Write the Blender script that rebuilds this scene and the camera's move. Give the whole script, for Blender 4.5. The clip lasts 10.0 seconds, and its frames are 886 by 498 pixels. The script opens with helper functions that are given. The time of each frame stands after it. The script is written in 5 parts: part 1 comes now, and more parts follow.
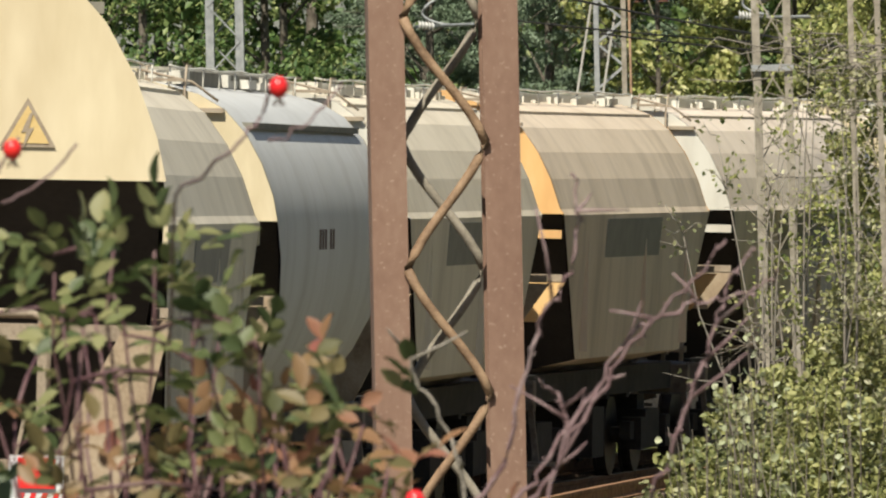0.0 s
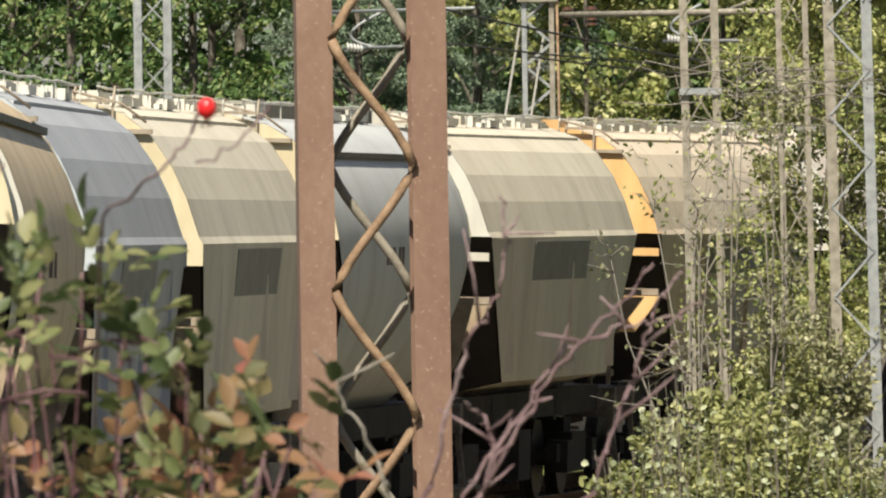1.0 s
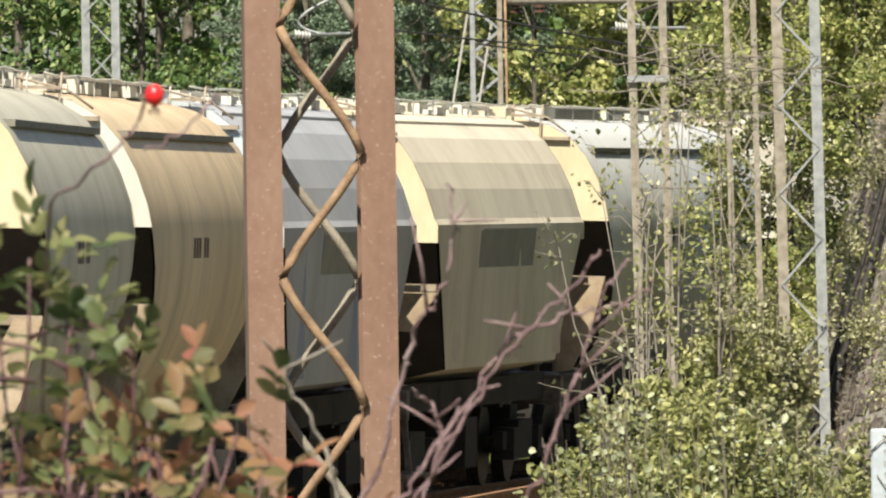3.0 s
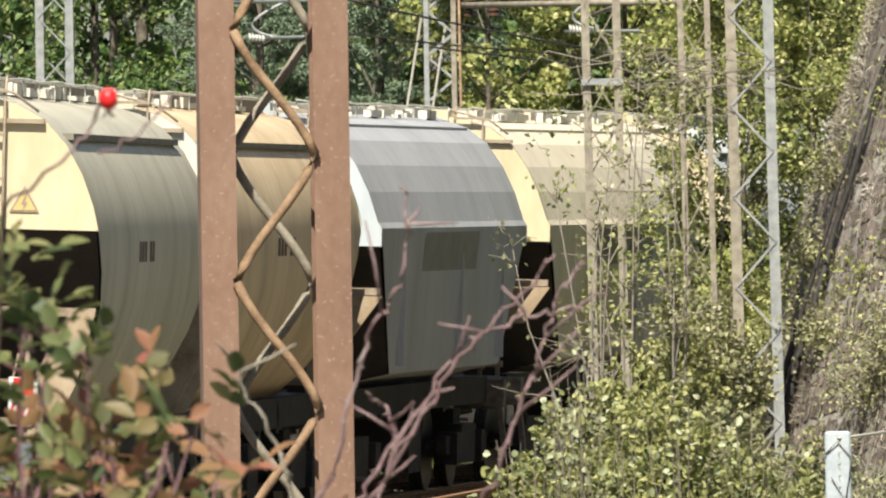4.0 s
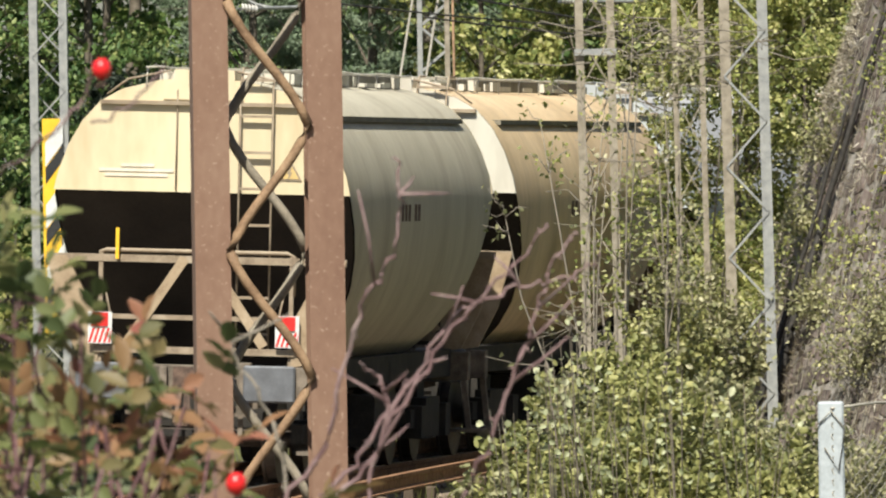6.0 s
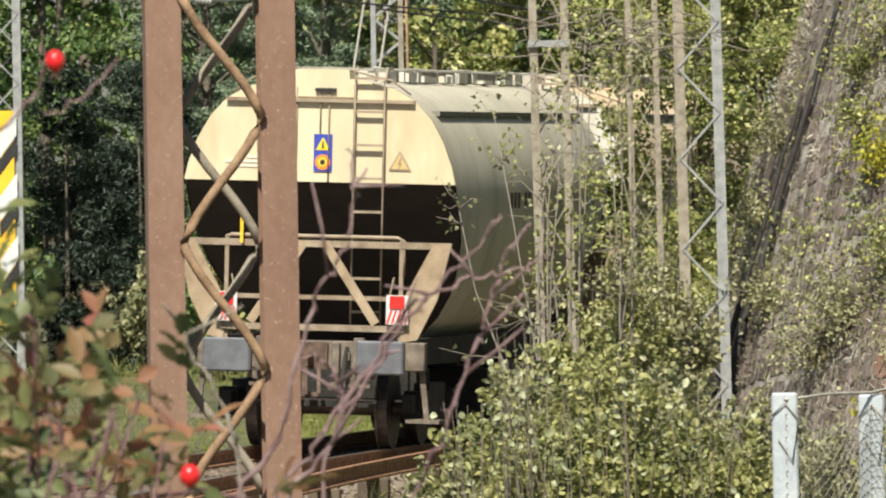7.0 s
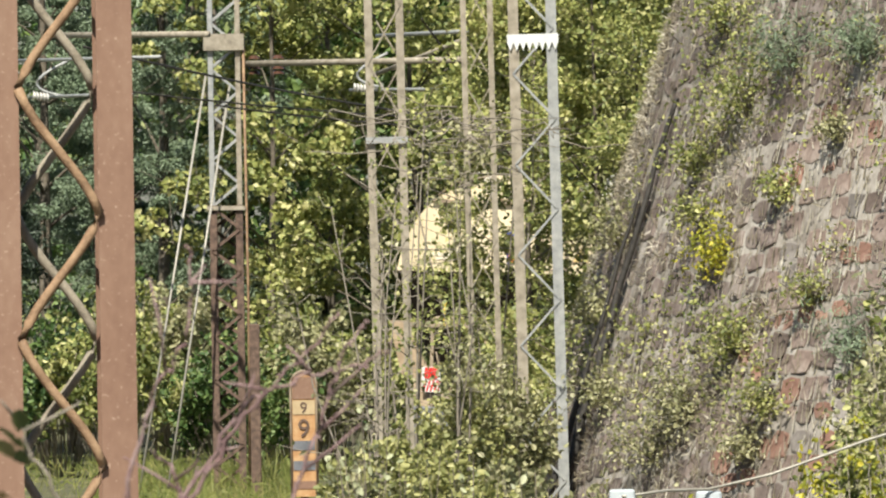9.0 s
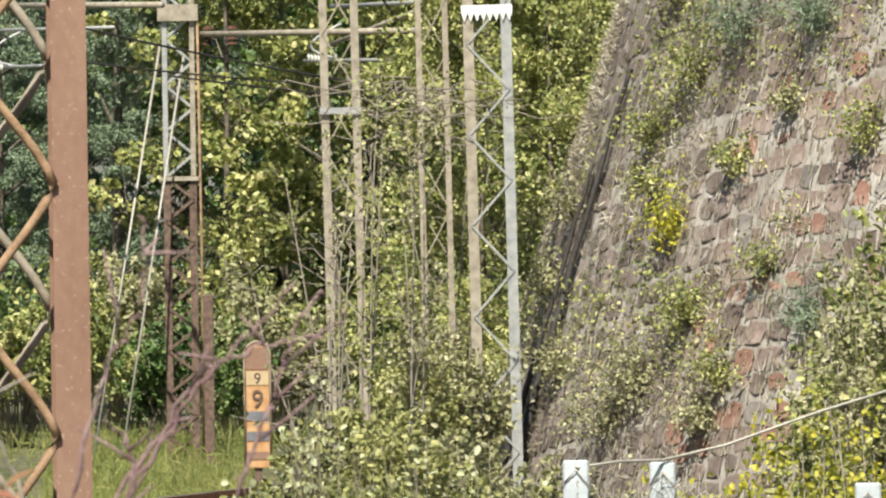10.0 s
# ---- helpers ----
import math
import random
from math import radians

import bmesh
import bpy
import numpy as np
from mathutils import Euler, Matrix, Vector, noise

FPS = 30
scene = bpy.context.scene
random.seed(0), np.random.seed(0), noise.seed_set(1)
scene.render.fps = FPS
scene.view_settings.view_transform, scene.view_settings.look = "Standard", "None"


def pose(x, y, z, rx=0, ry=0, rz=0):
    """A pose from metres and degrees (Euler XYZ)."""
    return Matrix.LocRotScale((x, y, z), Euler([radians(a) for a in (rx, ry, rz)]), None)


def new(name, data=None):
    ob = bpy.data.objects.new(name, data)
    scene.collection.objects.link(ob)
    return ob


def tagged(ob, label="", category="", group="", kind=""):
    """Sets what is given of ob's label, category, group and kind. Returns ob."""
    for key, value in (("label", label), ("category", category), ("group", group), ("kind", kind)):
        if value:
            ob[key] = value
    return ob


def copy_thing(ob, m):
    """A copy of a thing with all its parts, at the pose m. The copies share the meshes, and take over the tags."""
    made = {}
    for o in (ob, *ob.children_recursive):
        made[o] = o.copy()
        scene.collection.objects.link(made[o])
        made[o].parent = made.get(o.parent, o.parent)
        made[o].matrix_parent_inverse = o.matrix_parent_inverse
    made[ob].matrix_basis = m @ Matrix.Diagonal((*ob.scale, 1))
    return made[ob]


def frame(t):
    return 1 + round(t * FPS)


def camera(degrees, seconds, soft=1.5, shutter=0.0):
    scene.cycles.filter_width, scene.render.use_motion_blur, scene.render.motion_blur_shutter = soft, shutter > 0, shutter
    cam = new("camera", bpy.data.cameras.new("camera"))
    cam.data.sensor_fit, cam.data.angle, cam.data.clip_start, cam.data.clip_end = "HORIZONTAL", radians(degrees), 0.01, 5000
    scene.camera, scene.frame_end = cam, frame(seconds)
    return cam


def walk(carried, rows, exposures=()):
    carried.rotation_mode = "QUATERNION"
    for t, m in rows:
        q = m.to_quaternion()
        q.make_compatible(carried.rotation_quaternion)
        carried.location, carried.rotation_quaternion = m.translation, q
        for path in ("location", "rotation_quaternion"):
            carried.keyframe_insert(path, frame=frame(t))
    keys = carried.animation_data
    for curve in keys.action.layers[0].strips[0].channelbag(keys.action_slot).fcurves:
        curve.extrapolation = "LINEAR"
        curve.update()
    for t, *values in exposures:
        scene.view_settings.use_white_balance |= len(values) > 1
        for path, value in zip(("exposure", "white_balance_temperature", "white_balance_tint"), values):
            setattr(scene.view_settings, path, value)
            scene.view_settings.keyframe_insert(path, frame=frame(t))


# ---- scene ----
EYE = (0.0, 0.0, 3.0)


def aim(bearing, tilt, roll):
    """The standing camera turned to a bearing (degrees right of north) and a tilt."""
    return pose(*EYE, 90 + tilt, 0, -bearing) @ pose(0, 0, 0, 0, 0, roll)


cam = camera(4.276, 10.0, soft=2.2)
walk(cam, [
    (0.0, aim(-1.8699, -0.1937, -1.125)),
    (0.5, aim(-1.7909, -0.1200, -0.830)),
    (1.0, aim(-1.5177, -0.0921, -0.865)),
    (1.5, aim(-1.3218, -0.2234, -0.917)),
    (2.0, aim(-1.3719, -0.1355, -0.838)),
    (2.2, aim(-1.3959, -0.0987, -0.823)),
    (3.3, aim(-1.1078, -0.1719, -0.821)),
    (3.5, aim(-0.9946, -0.1211, -0.856)),
    (4.0, aim(-1.0442, -0.1457, -0.867)),
    (4.5, aim(-0.8990, -0.2046, -0.897)),
    (5.0, aim(-1.0659, -0.1669, -1.051)),
    (5.5, aim(-1.1808, -0.1981, -0.930)),
    (5.7, aim(-1.1086, -0.2241, -0.875)),
    (6.8, aim(-0.8365, -0.4448, -0.930)),
    (7.0, aim(-0.7898, -0.3341, -0.912)),
    (7.5, aim(-0.6791, -0.1448, -0.882)),
    (8.0, aim(-0.2365, -0.0239, -0.947)),
    (8.5, aim(-0.0729, -0.0442, -0.933)),
    (9.0, aim(-0.0000, 0.1200, -0.884)),
    (9.5, aim(0.1882, 0.0191, -0.864)),
    (10.0, aim(0.2209, -0.0246, -0.844)),
], exposures=[(0.0, 0.50), (1.0, 0.66), (2.0, 0.80), (3.5, 0.90), (4.5, 0.84), (5.2, 0.65), (5.7, 0.68), (7.0, 0.72), (7.5, 0.63), (8.5, 0.62), (9.0, 0.86), (9.5, 0.97), (10.0, 0.98)])
cam.data.dof.use_dof = True
cam.data.dof.focus_distance = 110.0
cam.data.dof.aperture_fstop = 105.0

# ---- light ----
SUN_FROM = Vector((-0.12, -0.57, 0.81)).normalized()
world = bpy.data.worlds.new("sky")
scene.world = world
world.use_nodes = True
wn = world.node_tree
sky = wn.nodes.new("ShaderNodeTexSky")
sky.sky_type, sky.sun_disc = "NISHITA", False
sky.sun_elevation = math.asin(SUN_FROM.z)
sky.sun_rotation = math.atan2(SUN_FROM.x, SUN_FROM.y)
wn.nodes["Background"].inputs["Strength"].default_value = 0.05
wn.links.new(sky.outputs[0], wn.nodes["Background"].inputs["Color"])
sun = new("sun", bpy.data.lights.new("sun", "SUN"))
sun.data.energy, sun.data.angle, sun.data.color = 5.0, radians(0.5), (1.0, 0.95, 0.82)
sun.rotation_euler = SUN_FROM.to_track_quat("Z", "Y").to_euler()

# ---- materials ----


def material(name, colours, scale=6.0, rough=0.7, metal=0.0, bump=0.3, fine=60.0, vary="", amount=0.25, streak=1.0, bump_scale=None):
    """Two-scale noise between colours, fine relief, and an optional random tone per piece ("object") or per island ("island")."""
    m = bpy.data.materials.new(name)
    m.use_nodes = True
    n, lk = m.node_tree.nodes, m.node_tree.links
    bsdf = n["Principled BSDF"]
    tc = n.new("ShaderNodeTexCoord")
    mp = n.new("ShaderNodeMapping")
    mp.inputs["Scale"].default_value = (1, 1, streak)
    lk.new(tc.outputs["Object"], mp.inputs["Vector"])
    big = n.new("ShaderNodeTexNoise")
    big.inputs["Scale"].default_value, big.inputs["Detail"].default_value = scale, 6
    small = n.new("ShaderNodeTexNoise")
    small.inputs["Scale"].default_value, small.inputs["Detail"].default_value = fine, 4
    lk.new(mp.outputs[0], big.inputs["Vector"])
    lk.new(mp.outputs[0], small.inputs["Vector"])
    mixf = n.new("ShaderNodeMath")
    mixf.operation = "MULTIPLY_ADD"
    lk.new(small.outputs["Fac"], mixf.inputs[0])
    mixf.inputs[1].default_value = 0.45
    sub = n.new("ShaderNodeMath")
    sub.operation = "MULTIPLY_ADD"
    lk.new(big.outputs["Fac"], sub.inputs[0])
    sub.inputs[1].default_value, sub.inputs[2].default_value = 0.95, -0.2
    lk.new(sub.outputs[0], mixf.inputs[2])
    ramp = n.new("ShaderNodeValToRGB")
    el = ramp.color_ramp.elements
    while len(el) < len(colours):
        el.new(0.5)
    for i, c in enumerate(colours):
        el[i].position = 0.28 + 0.46 * i / max(1, len(colours) - 1)
        el[i].color = (*c, 1)
    lk.new(mixf.outputs[0], ramp.inputs["Fac"])
    out = ramp.outputs["Color"]
    if vary:
        rnd = n.new("ShaderNodeObjectInfo") if vary == "object" else n.new("ShaderNodeNewGeometry")
        mr = n.new("ShaderNodeMapRange")
        mr.inputs["To Min"].default_value, mr.inputs["To Max"].default_value = 1 - amount, 1 + amount
        lk.new(rnd.outputs["Random" if vary == "object" else "Random Per Island"], mr.inputs["Value"])
        hs = n.new("ShaderNodeHueSaturation")
        lk.new(mr.outputs[0], hs.inputs["Value"])
        lk.new(out, hs.inputs["Color"])
        out = hs.outputs["Color"]
    lk.new(out, bsdf.inputs["Base Color"])
    bsdf.inputs["Roughness"].default_value, bsdf.inputs["Metallic"].default_value = rough, metal
    if bump:
        b = n.new("ShaderNodeBump")
        b.inputs["Strength"].default_value, b.inputs["Distance"].default_value = bump, 0.01
        lk.new(mixf.outputs[0], b.inputs["Height"])
        lk.new(b.outputs[0], bsdf.inputs["Normal"])
    return m


def leaf_material(name, colours, through_light=0.35, rough=0.55):
    """Leaves: a tone per leaf, light through the blade, a dull sheen."""
    m = bpy.data.materials.new(name)
    m.use_nodes = True
    n, lk = m.node_tree.nodes, m.node_tree.links
    bsdf, outn = n["Principled BSDF"], n["Material Output"]
    geo = n.new("ShaderNodeNewGeometry")
    tc = n.new("ShaderNodeTexCoord")
    noi = n.new("ShaderNodeTexNoise")
    noi.inputs["Scale"].default_value, noi.inputs["Detail"].default_value = 0.9, 3
    lk.new(tc.outputs["Object"], noi.inputs["Vector"])
    add = n.new("ShaderNodeMath")
    add.operation = "MULTIPLY_ADD"
    lk.new(geo.outputs["Random Per Island"], add.inputs[0])
    add.inputs[1].default_value = 0.62
    sub = n.new("ShaderNodeMath")
    sub.operation = "MULTIPLY_ADD"
    lk.new(noi.outputs["Fac"], sub.inputs[0])
    sub.inputs[1].default_value, sub.inputs[2].default_value = 1.1, -0.36
    lk.new(sub.outputs[0], add.inputs[2])
    ramp = n.new("ShaderNodeValToRGB")
    el = ramp.color_ramp.elements
    while len(el) < len(colours):
        el.new(0.5)
    for i, c in enumerate(colours):
        el[i].position = 0.08 + 0.86 * i / max(1, len(colours) - 1)
        el[i].color = (*c, 1)
    lk.new(add.outputs[0], ramp.inputs["Fac"])
    lk.new(ramp.outputs[0], bsdf.inputs["Base Color"])
    bsdf.inputs["Roughness"].default_value = rough
    tr = n.new("ShaderNodeBsdfTranslucent")
    lk.new(ramp.outputs[0], tr.inputs["Color"])
    mix = n.new("ShaderNodeMixShader")
    mix.inputs[0].default_value = through_light
    lk.new(bsdf.outputs[0], mix.inputs[1])
    lk.new(tr.outputs[0], mix.inputs[2])
    lk.new(mix.outputs[0], outn.inputs["Surface"])
    return m


M = {}
M["rust_paint"] = material("rust_paint", [(0.165, 0.090, 0.059), (0.205, 0.119, 0.080), (0.245, 0.155, 0.108)], 2.2, 0.7, 0, 0.12, 30, streak=0.6)
M["rust_bar"] = material("rust_bar", [(0.13, 0.075, 0.04), (0.24, 0.15, 0.085), (0.33, 0.22, 0.13)], 12, 0.75, 0, 0.5, 90)
M["rust_dark"] = material("rust_dark", [(0.045, 0.03, 0.023), (0.11, 0.07, 0.052), (0.18, 0.12, 0.088)], 14, 0.85, 0, 0.5, 90)
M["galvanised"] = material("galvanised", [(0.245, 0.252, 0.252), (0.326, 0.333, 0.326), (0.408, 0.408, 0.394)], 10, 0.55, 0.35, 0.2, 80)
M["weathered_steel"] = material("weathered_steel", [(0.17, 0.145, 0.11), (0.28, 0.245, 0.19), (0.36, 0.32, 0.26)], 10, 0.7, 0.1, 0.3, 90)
M["white_paint"] = material("white_paint", [(0.55, 0.56, 0.55), (0.68, 0.69, 0.68)], 10, 0.5, 0, 0.1, 60)
M["cream"] = material("cream", [(0.560, 0.465, 0.295), (0.665, 0.570, 0.385), (0.710, 0.625, 0.445)], 0.9, 0.5, 0, 0.06, 9, streak=0.3)
M["white_end"] = material("white_end", [(0.504, 0.479, 0.413), (0.605, 0.580, 0.504), (0.645, 0.625, 0.554)], 1.0, 0.5, 0, 0.06, 9, streak=0.3)
M["blue_white"] = material("blue_white", [(0.424, 0.467, 0.496), (0.496, 0.544, 0.568), (0.554, 0.592, 0.611)], 1.0, 0.5, 0, 0.06, 9, streak=0.3)
M["orange_end"] = material("orange_end", [(0.620, 0.345, 0.130), (0.720, 0.430, 0.175), (0.750, 0.500, 0.235)], 1.0, 0.5, 0, 0.06, 9, streak=0.3)
SIDE = {
    "grey_beige": [(0.345, 0.316, 0.239), (0.450, 0.415, 0.321), (0.535, 0.496, 0.391)],
    "brown": [(0.444, 0.327, 0.193), (0.581, 0.435, 0.264), (0.709, 0.548, 0.353)],
    "grey": [(0.315, 0.315, 0.323), (0.378, 0.378, 0.387), (0.443, 0.443, 0.447)],
    "beige": [(0.520, 0.451, 0.340), (0.641, 0.563, 0.430), (0.719, 0.640, 0.497)],
    "silver": [(0.430, 0.428, 0.405), (0.515, 0.512, 0.488), (0.560, 0.556, 0.535)],
    "tan": [(0.525, 0.424, 0.310), (0.636, 0.521, 0.386), (0.712, 0.590, 0.445)],
    "pink_beige": [(0.545, 0.452, 0.358), (0.643, 0.548, 0.444), (0.713, 0.615, 0.508)],
}


def add_runs(m, tint, strength):
    """Rust and dirt runs that trickle down a painted side, at about a hand's width."""
    n, lk = m.node_tree.nodes, m.node_tree.links
    bsdf = n["Principled BSDF"]
    src = bsdf.inputs["Base Color"].links[0].from_socket
    tc, mp, noi = n.new("ShaderNodeTexCoord"), n.new("ShaderNodeMapping"), n.new("ShaderNodeTexNoise")
    mp.inputs["Scale"].default_value = (0.6, 1.3, 0.2)
    noi.inputs["Scale"].default_value, noi.inputs["Detail"].default_value = 1.7, 5
    lk.new(tc.outputs["Object"], mp.inputs["Vector"])
    lk.new(mp.outputs[0], noi.inputs["Vector"])
    mr = n.new("ShaderNodeMapRange")
    mr.inputs["From Min"].default_value, mr.inputs["From Max"].default_value = 0.48, 0.72
    mr.inputs["To Max"].default_value = strength
    lk.new(noi.outputs["Fac"], mr.inputs["Value"])
    mix = n.new("ShaderNodeMixRGB")
    mix.inputs[2].default_value = (*tint, 1)
    lk.new(mr.outputs[0], mix.inputs[0])
    lk.new(src, mix.inputs[1])
    lk.new(mix.outputs[0], bsdf.inputs["Base Color"])


def add_scuffs(m, tint, size, strength):
    """Small worn spots where the paint has chipped."""
    n, lk = m.node_tree.nodes, m.node_tree.links
    bsdf = n["Principled BSDF"]
    src = bsdf.inputs["Base Color"].links[0].from_socket
    tc, noi, mr = n.new("ShaderNodeTexCoord"), n.new("ShaderNodeTexNoise"), n.new("ShaderNodeMapRange")
    noi.inputs["Scale"].default_value, noi.inputs["Detail"].default_value = size, 3
    lk.new(tc.outputs["Object"], noi.inputs["Vector"])
    mr.inputs["From Min"].default_value, mr.inputs["From Max"].default_value = 0.62, 0.72
    mr.inputs["To Max"].default_value = strength
    lk.new(noi.outputs["Fac"], mr.inputs["Value"])
    mix = n.new("ShaderNodeMixRGB")
    mix.inputs[2].default_value = (*tint, 1)
    lk.new(mr.outputs[0], mix.inputs[0])
    lk.new(src, mix.inputs[1])
    lk.new(mix.outputs[0], bsdf.inputs["Base Color"])


add_scuffs(M["rust_paint"], (0.38, 0.28, 0.21), 55, 0.55)
for key, cols in SIDE.items():
    M[key] = material("side_" + key, cols, 0.8, 0.55, 0, 0.08, 14, streak=0.18)
    add_runs(M[key], (0.16, 0.11, 0.07), 0.2 if key in ("silver", "grey", "beige") else 0.32)
for key in ("cream", "white_end", "blue_white", "orange_end"):
    add_runs(M[key], (0.30, 0.21, 0.12), 0.4)
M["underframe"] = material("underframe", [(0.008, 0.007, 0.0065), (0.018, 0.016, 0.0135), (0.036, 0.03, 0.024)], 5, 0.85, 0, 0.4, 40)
# hopper ends: near black, with the shade below the end walls painted in
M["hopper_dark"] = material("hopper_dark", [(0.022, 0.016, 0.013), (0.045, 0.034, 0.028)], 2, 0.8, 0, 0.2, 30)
M["wheel_steel"] = material("wheel_steel", [(0.05, 0.04, 0.035), (0.12, 0.1, 0.085)], 8, 0.5, 0.6, 0.2, 60)
M["buffer"] = material("buffer", [(0.10, 0.105, 0.115), (0.17, 0.18, 0.20)], 6, 0.6, 0.2, 0.2, 60)
M["frame_tan"] = material("frame_tan", [(0.17, 0.125, 0.085), (0.28, 0.22, 0.155), (0.38, 0.315, 0.235)], 5, 0.65, 0, 0.25, 60)
M["frame_dark"] = material("frame_dark", [(0.075, 0.060, 0.046), (0.15, 0.122, 0.094), (0.235, 0.195, 0.155)], 7, 0.75, 0, 0.35, 60)
M["frame_pale"] = material("frame_pale", [(0.22, 0.155, 0.095), (0.34, 0.255, 0.165), (0.42, 0.335, 0.235)], 4, 0.65, 0, 0.2, 50)
M["ledge"] = material("ledge", [(0.135, 0.126, 0.099), (0.234, 0.216, 0.171)], 4, 0.8, 0, 0.2, 40)
M["panel"] = material("panel", [(0.19, 0.18, 0.155), (0.26, 0.245, 0.21)], 3, 0.6, 0, 0.1, 30)
M["red"] = material("red_reflector", [(0.6, 0.02, 0.02), (0.72, 0.045, 0.035)], 8, 0.35, 0, 0)
M["sign_blue"] = material("sign_blue", [(0.03, 0.05, 0.32), (0.05, 0.08, 0.42)], 8, 0.4, 0, 0)
M["sign_yellow"] = material("sign_yellow", [(0.8, 0.55, 0.03), (0.85, 0.62, 0.06)], 8, 0.4, 0, 0)
M["sign_faded"] = material("sign_faded", [(0.55, 0.38, 0.14), (0.64, 0.48, 0.22)], 8, 0.5, 0, 0)
M["sign_orange"] = material("sign_orange", [(0.8, 0.2, 0.03), (0.85, 0.3, 0.05)], 8, 0.4, 0, 0)
M["black"] = material("black_paint", [(0.012, 0.012, 0.013), (0.03, 0.03, 0.03)], 8, 0.6, 0, 0.1)
M["faded_text"] = material("faded_text", [(0.62, 0.55, 0.42), (0.75, 0.7, 0.6)], 8, 0.6, 0, 0)
M["board_orange"] = material("board_orange", [(0.32, 0.16, 0.065), (0.41, 0.235, 0.105), (0.48, 0.33, 0.18)], 7, 0.6, 0, 0.1, 40)
M["board_pale"] = material("board_pale", [(0.36, 0.27, 0.15), (0.46, 0.36, 0.22)], 7, 0.6, 0, 0.1, 40)
M["hazard_yellow"] = material("hazard_yellow", [(0.75, 0.42, 0.02), (0.85, 0.55, 0.04)], 6, 0.5, 0, 0.1)
M["porcelain"] = material("porcelain", [(0.62, 0.60, 0.56), (0.8, 0.78, 0.74)], 20, 0.25, 0, 0)
M["brown_glass"] = material("brown_porcelain", [(0.05, 0.025, 0.015), (0.09, 0.04, 0.025)], 20, 0.25, 0, 0)
# wire black, also the colour of the shadow stripes modelled on the bank
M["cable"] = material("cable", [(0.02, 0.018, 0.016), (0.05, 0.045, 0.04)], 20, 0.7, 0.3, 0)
M["steel_wire"] = material("steel_wire", [(0.28, 0.26, 0.22), (0.42, 0.40, 0.35)], 20, 0.6, 0.4, 0)
M["rail_rust"] = material("rail_rust", [(0.13, 0.06, 0.03), (0.26, 0.135, 0.07), (0.34, 0.2, 0.11)], 8, 0.8, 0.1, 0.4, 60)
M["rail_top"] = material("rail_top", [(0.35, 0.33, 0.31), (0.5, 0.48, 0.46)], 8, 0.3, 0.9, 0)
M["sleeper"] = material("sleeper", [(0.07, 0.05, 0.035), (0.16, 0.12, 0.085)], 5, 0.9, 0, 0.5, 40, "object")
M["ballast"] = material("ballast", [(0.10, 0.075, 0.055), (0.20, 0.155, 0.12), (0.3, 0.25, 0.2)], 9, 0.95, 0, 1.0, 25)
M["soil"] = material("soil", [(0.035, 0.04, 0.018), (0.075, 0.075, 0.035), (0.13, 0.115, 0.06)], 1.2, 0.95, 0, 0.8, 14)
M["mortar"] = material("mortar", [(0.140, 0.122, 0.104), (0.250, 0.228, 0.202), (0.370, 0.346, 0.316)], 2.5, 0.95, 0, 0.9, 18)
M["stone"] = material("stone", [(0.092, 0.066, 0.055), (0.154, 0.116, 0.099), (0.238, 0.198, 0.176)], 2.2, 0.85, 0, 0.8, 22, "object", 0.38)
M["stone_grey"] = material("stone_grey", [(0.106, 0.092, 0.084), (0.176, 0.157, 0.143), (0.273, 0.251, 0.233)], 2.2, 0.85, 0, 0.8, 22, "object", 0.35)
M["stone_red"] = material("stone_red", [(0.110, 0.055, 0.041), (0.193, 0.106, 0.078), (0.276, 0.184, 0.147)], 2.2, 0.85, 0, 0.8, 22, "object", 0.3)
M["concrete"] = material("concrete_post", [(0.317, 0.353, 0.374), (0.418, 0.461, 0.490), (0.490, 0.526, 0.540)], 6, 0.75, 0, 0.3, 50)
M["bark"] = material("bark", [(0.05, 0.04, 0.03), (0.12, 0.1, 0.075), (0.2, 0.175, 0.14)], 6, 0.9, 0, 0.8, 40)
M["twig_grey"] = material("twig_grey", [(0.17, 0.145, 0.115), (0.29, 0.255, 0.21)], 14, 0.85, 0, 0.4, 60)
M["cane"] = material("cane", [(0.118, 0.062, 0.064), (0.198, 0.126, 0.126), (0.300, 0.228, 0.215)], 25, 0.6, 0, 0.3, 120)
M["rose_cane"] = material("rose_cane", [(0.060, 0.024, 0.028), (0.110, 0.050, 0.054), (0.175, 0.105, 0.098)], 25, 0.6, 0, 0.3, 120)
M["berry"] = material("rose_hip", [(0.62, 0.012, 0.02), (0.75, 0.03, 0.025)], 40, 0.28, 0, 0)
M["leaf_dark"] = leaf_material("leaf_dark", [(0.029, 0.067, 0.019), (0.079, 0.145, 0.039), (0.172, 0.243, 0.073), (0.395, 0.414, 0.163)])
M["leaf_birch"] = leaf_material("leaf_birch", [(0.088, 0.124, 0.036), (0.200, 0.232, 0.068), (0.360, 0.370, 0.115), (0.660, 0.620, 0.310)])
M["leaf_pine"] = leaf_material("leaf_pine", [(0.070, 0.108, 0.060), (0.160, 0.215, 0.132), (0.275, 0.340, 0.220)], 0.2)
# needles coloured near black: the deep shade of the wood is in the colour
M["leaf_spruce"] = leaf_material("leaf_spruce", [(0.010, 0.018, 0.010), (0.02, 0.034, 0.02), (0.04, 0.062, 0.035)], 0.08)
M["leaf_willow"] = leaf_material("leaf_willow", [(0.130, 0.146, 0.060), (0.255, 0.258, 0.125), (0.400, 0.382, 0.205), (0.550, 0.520, 0.350)])
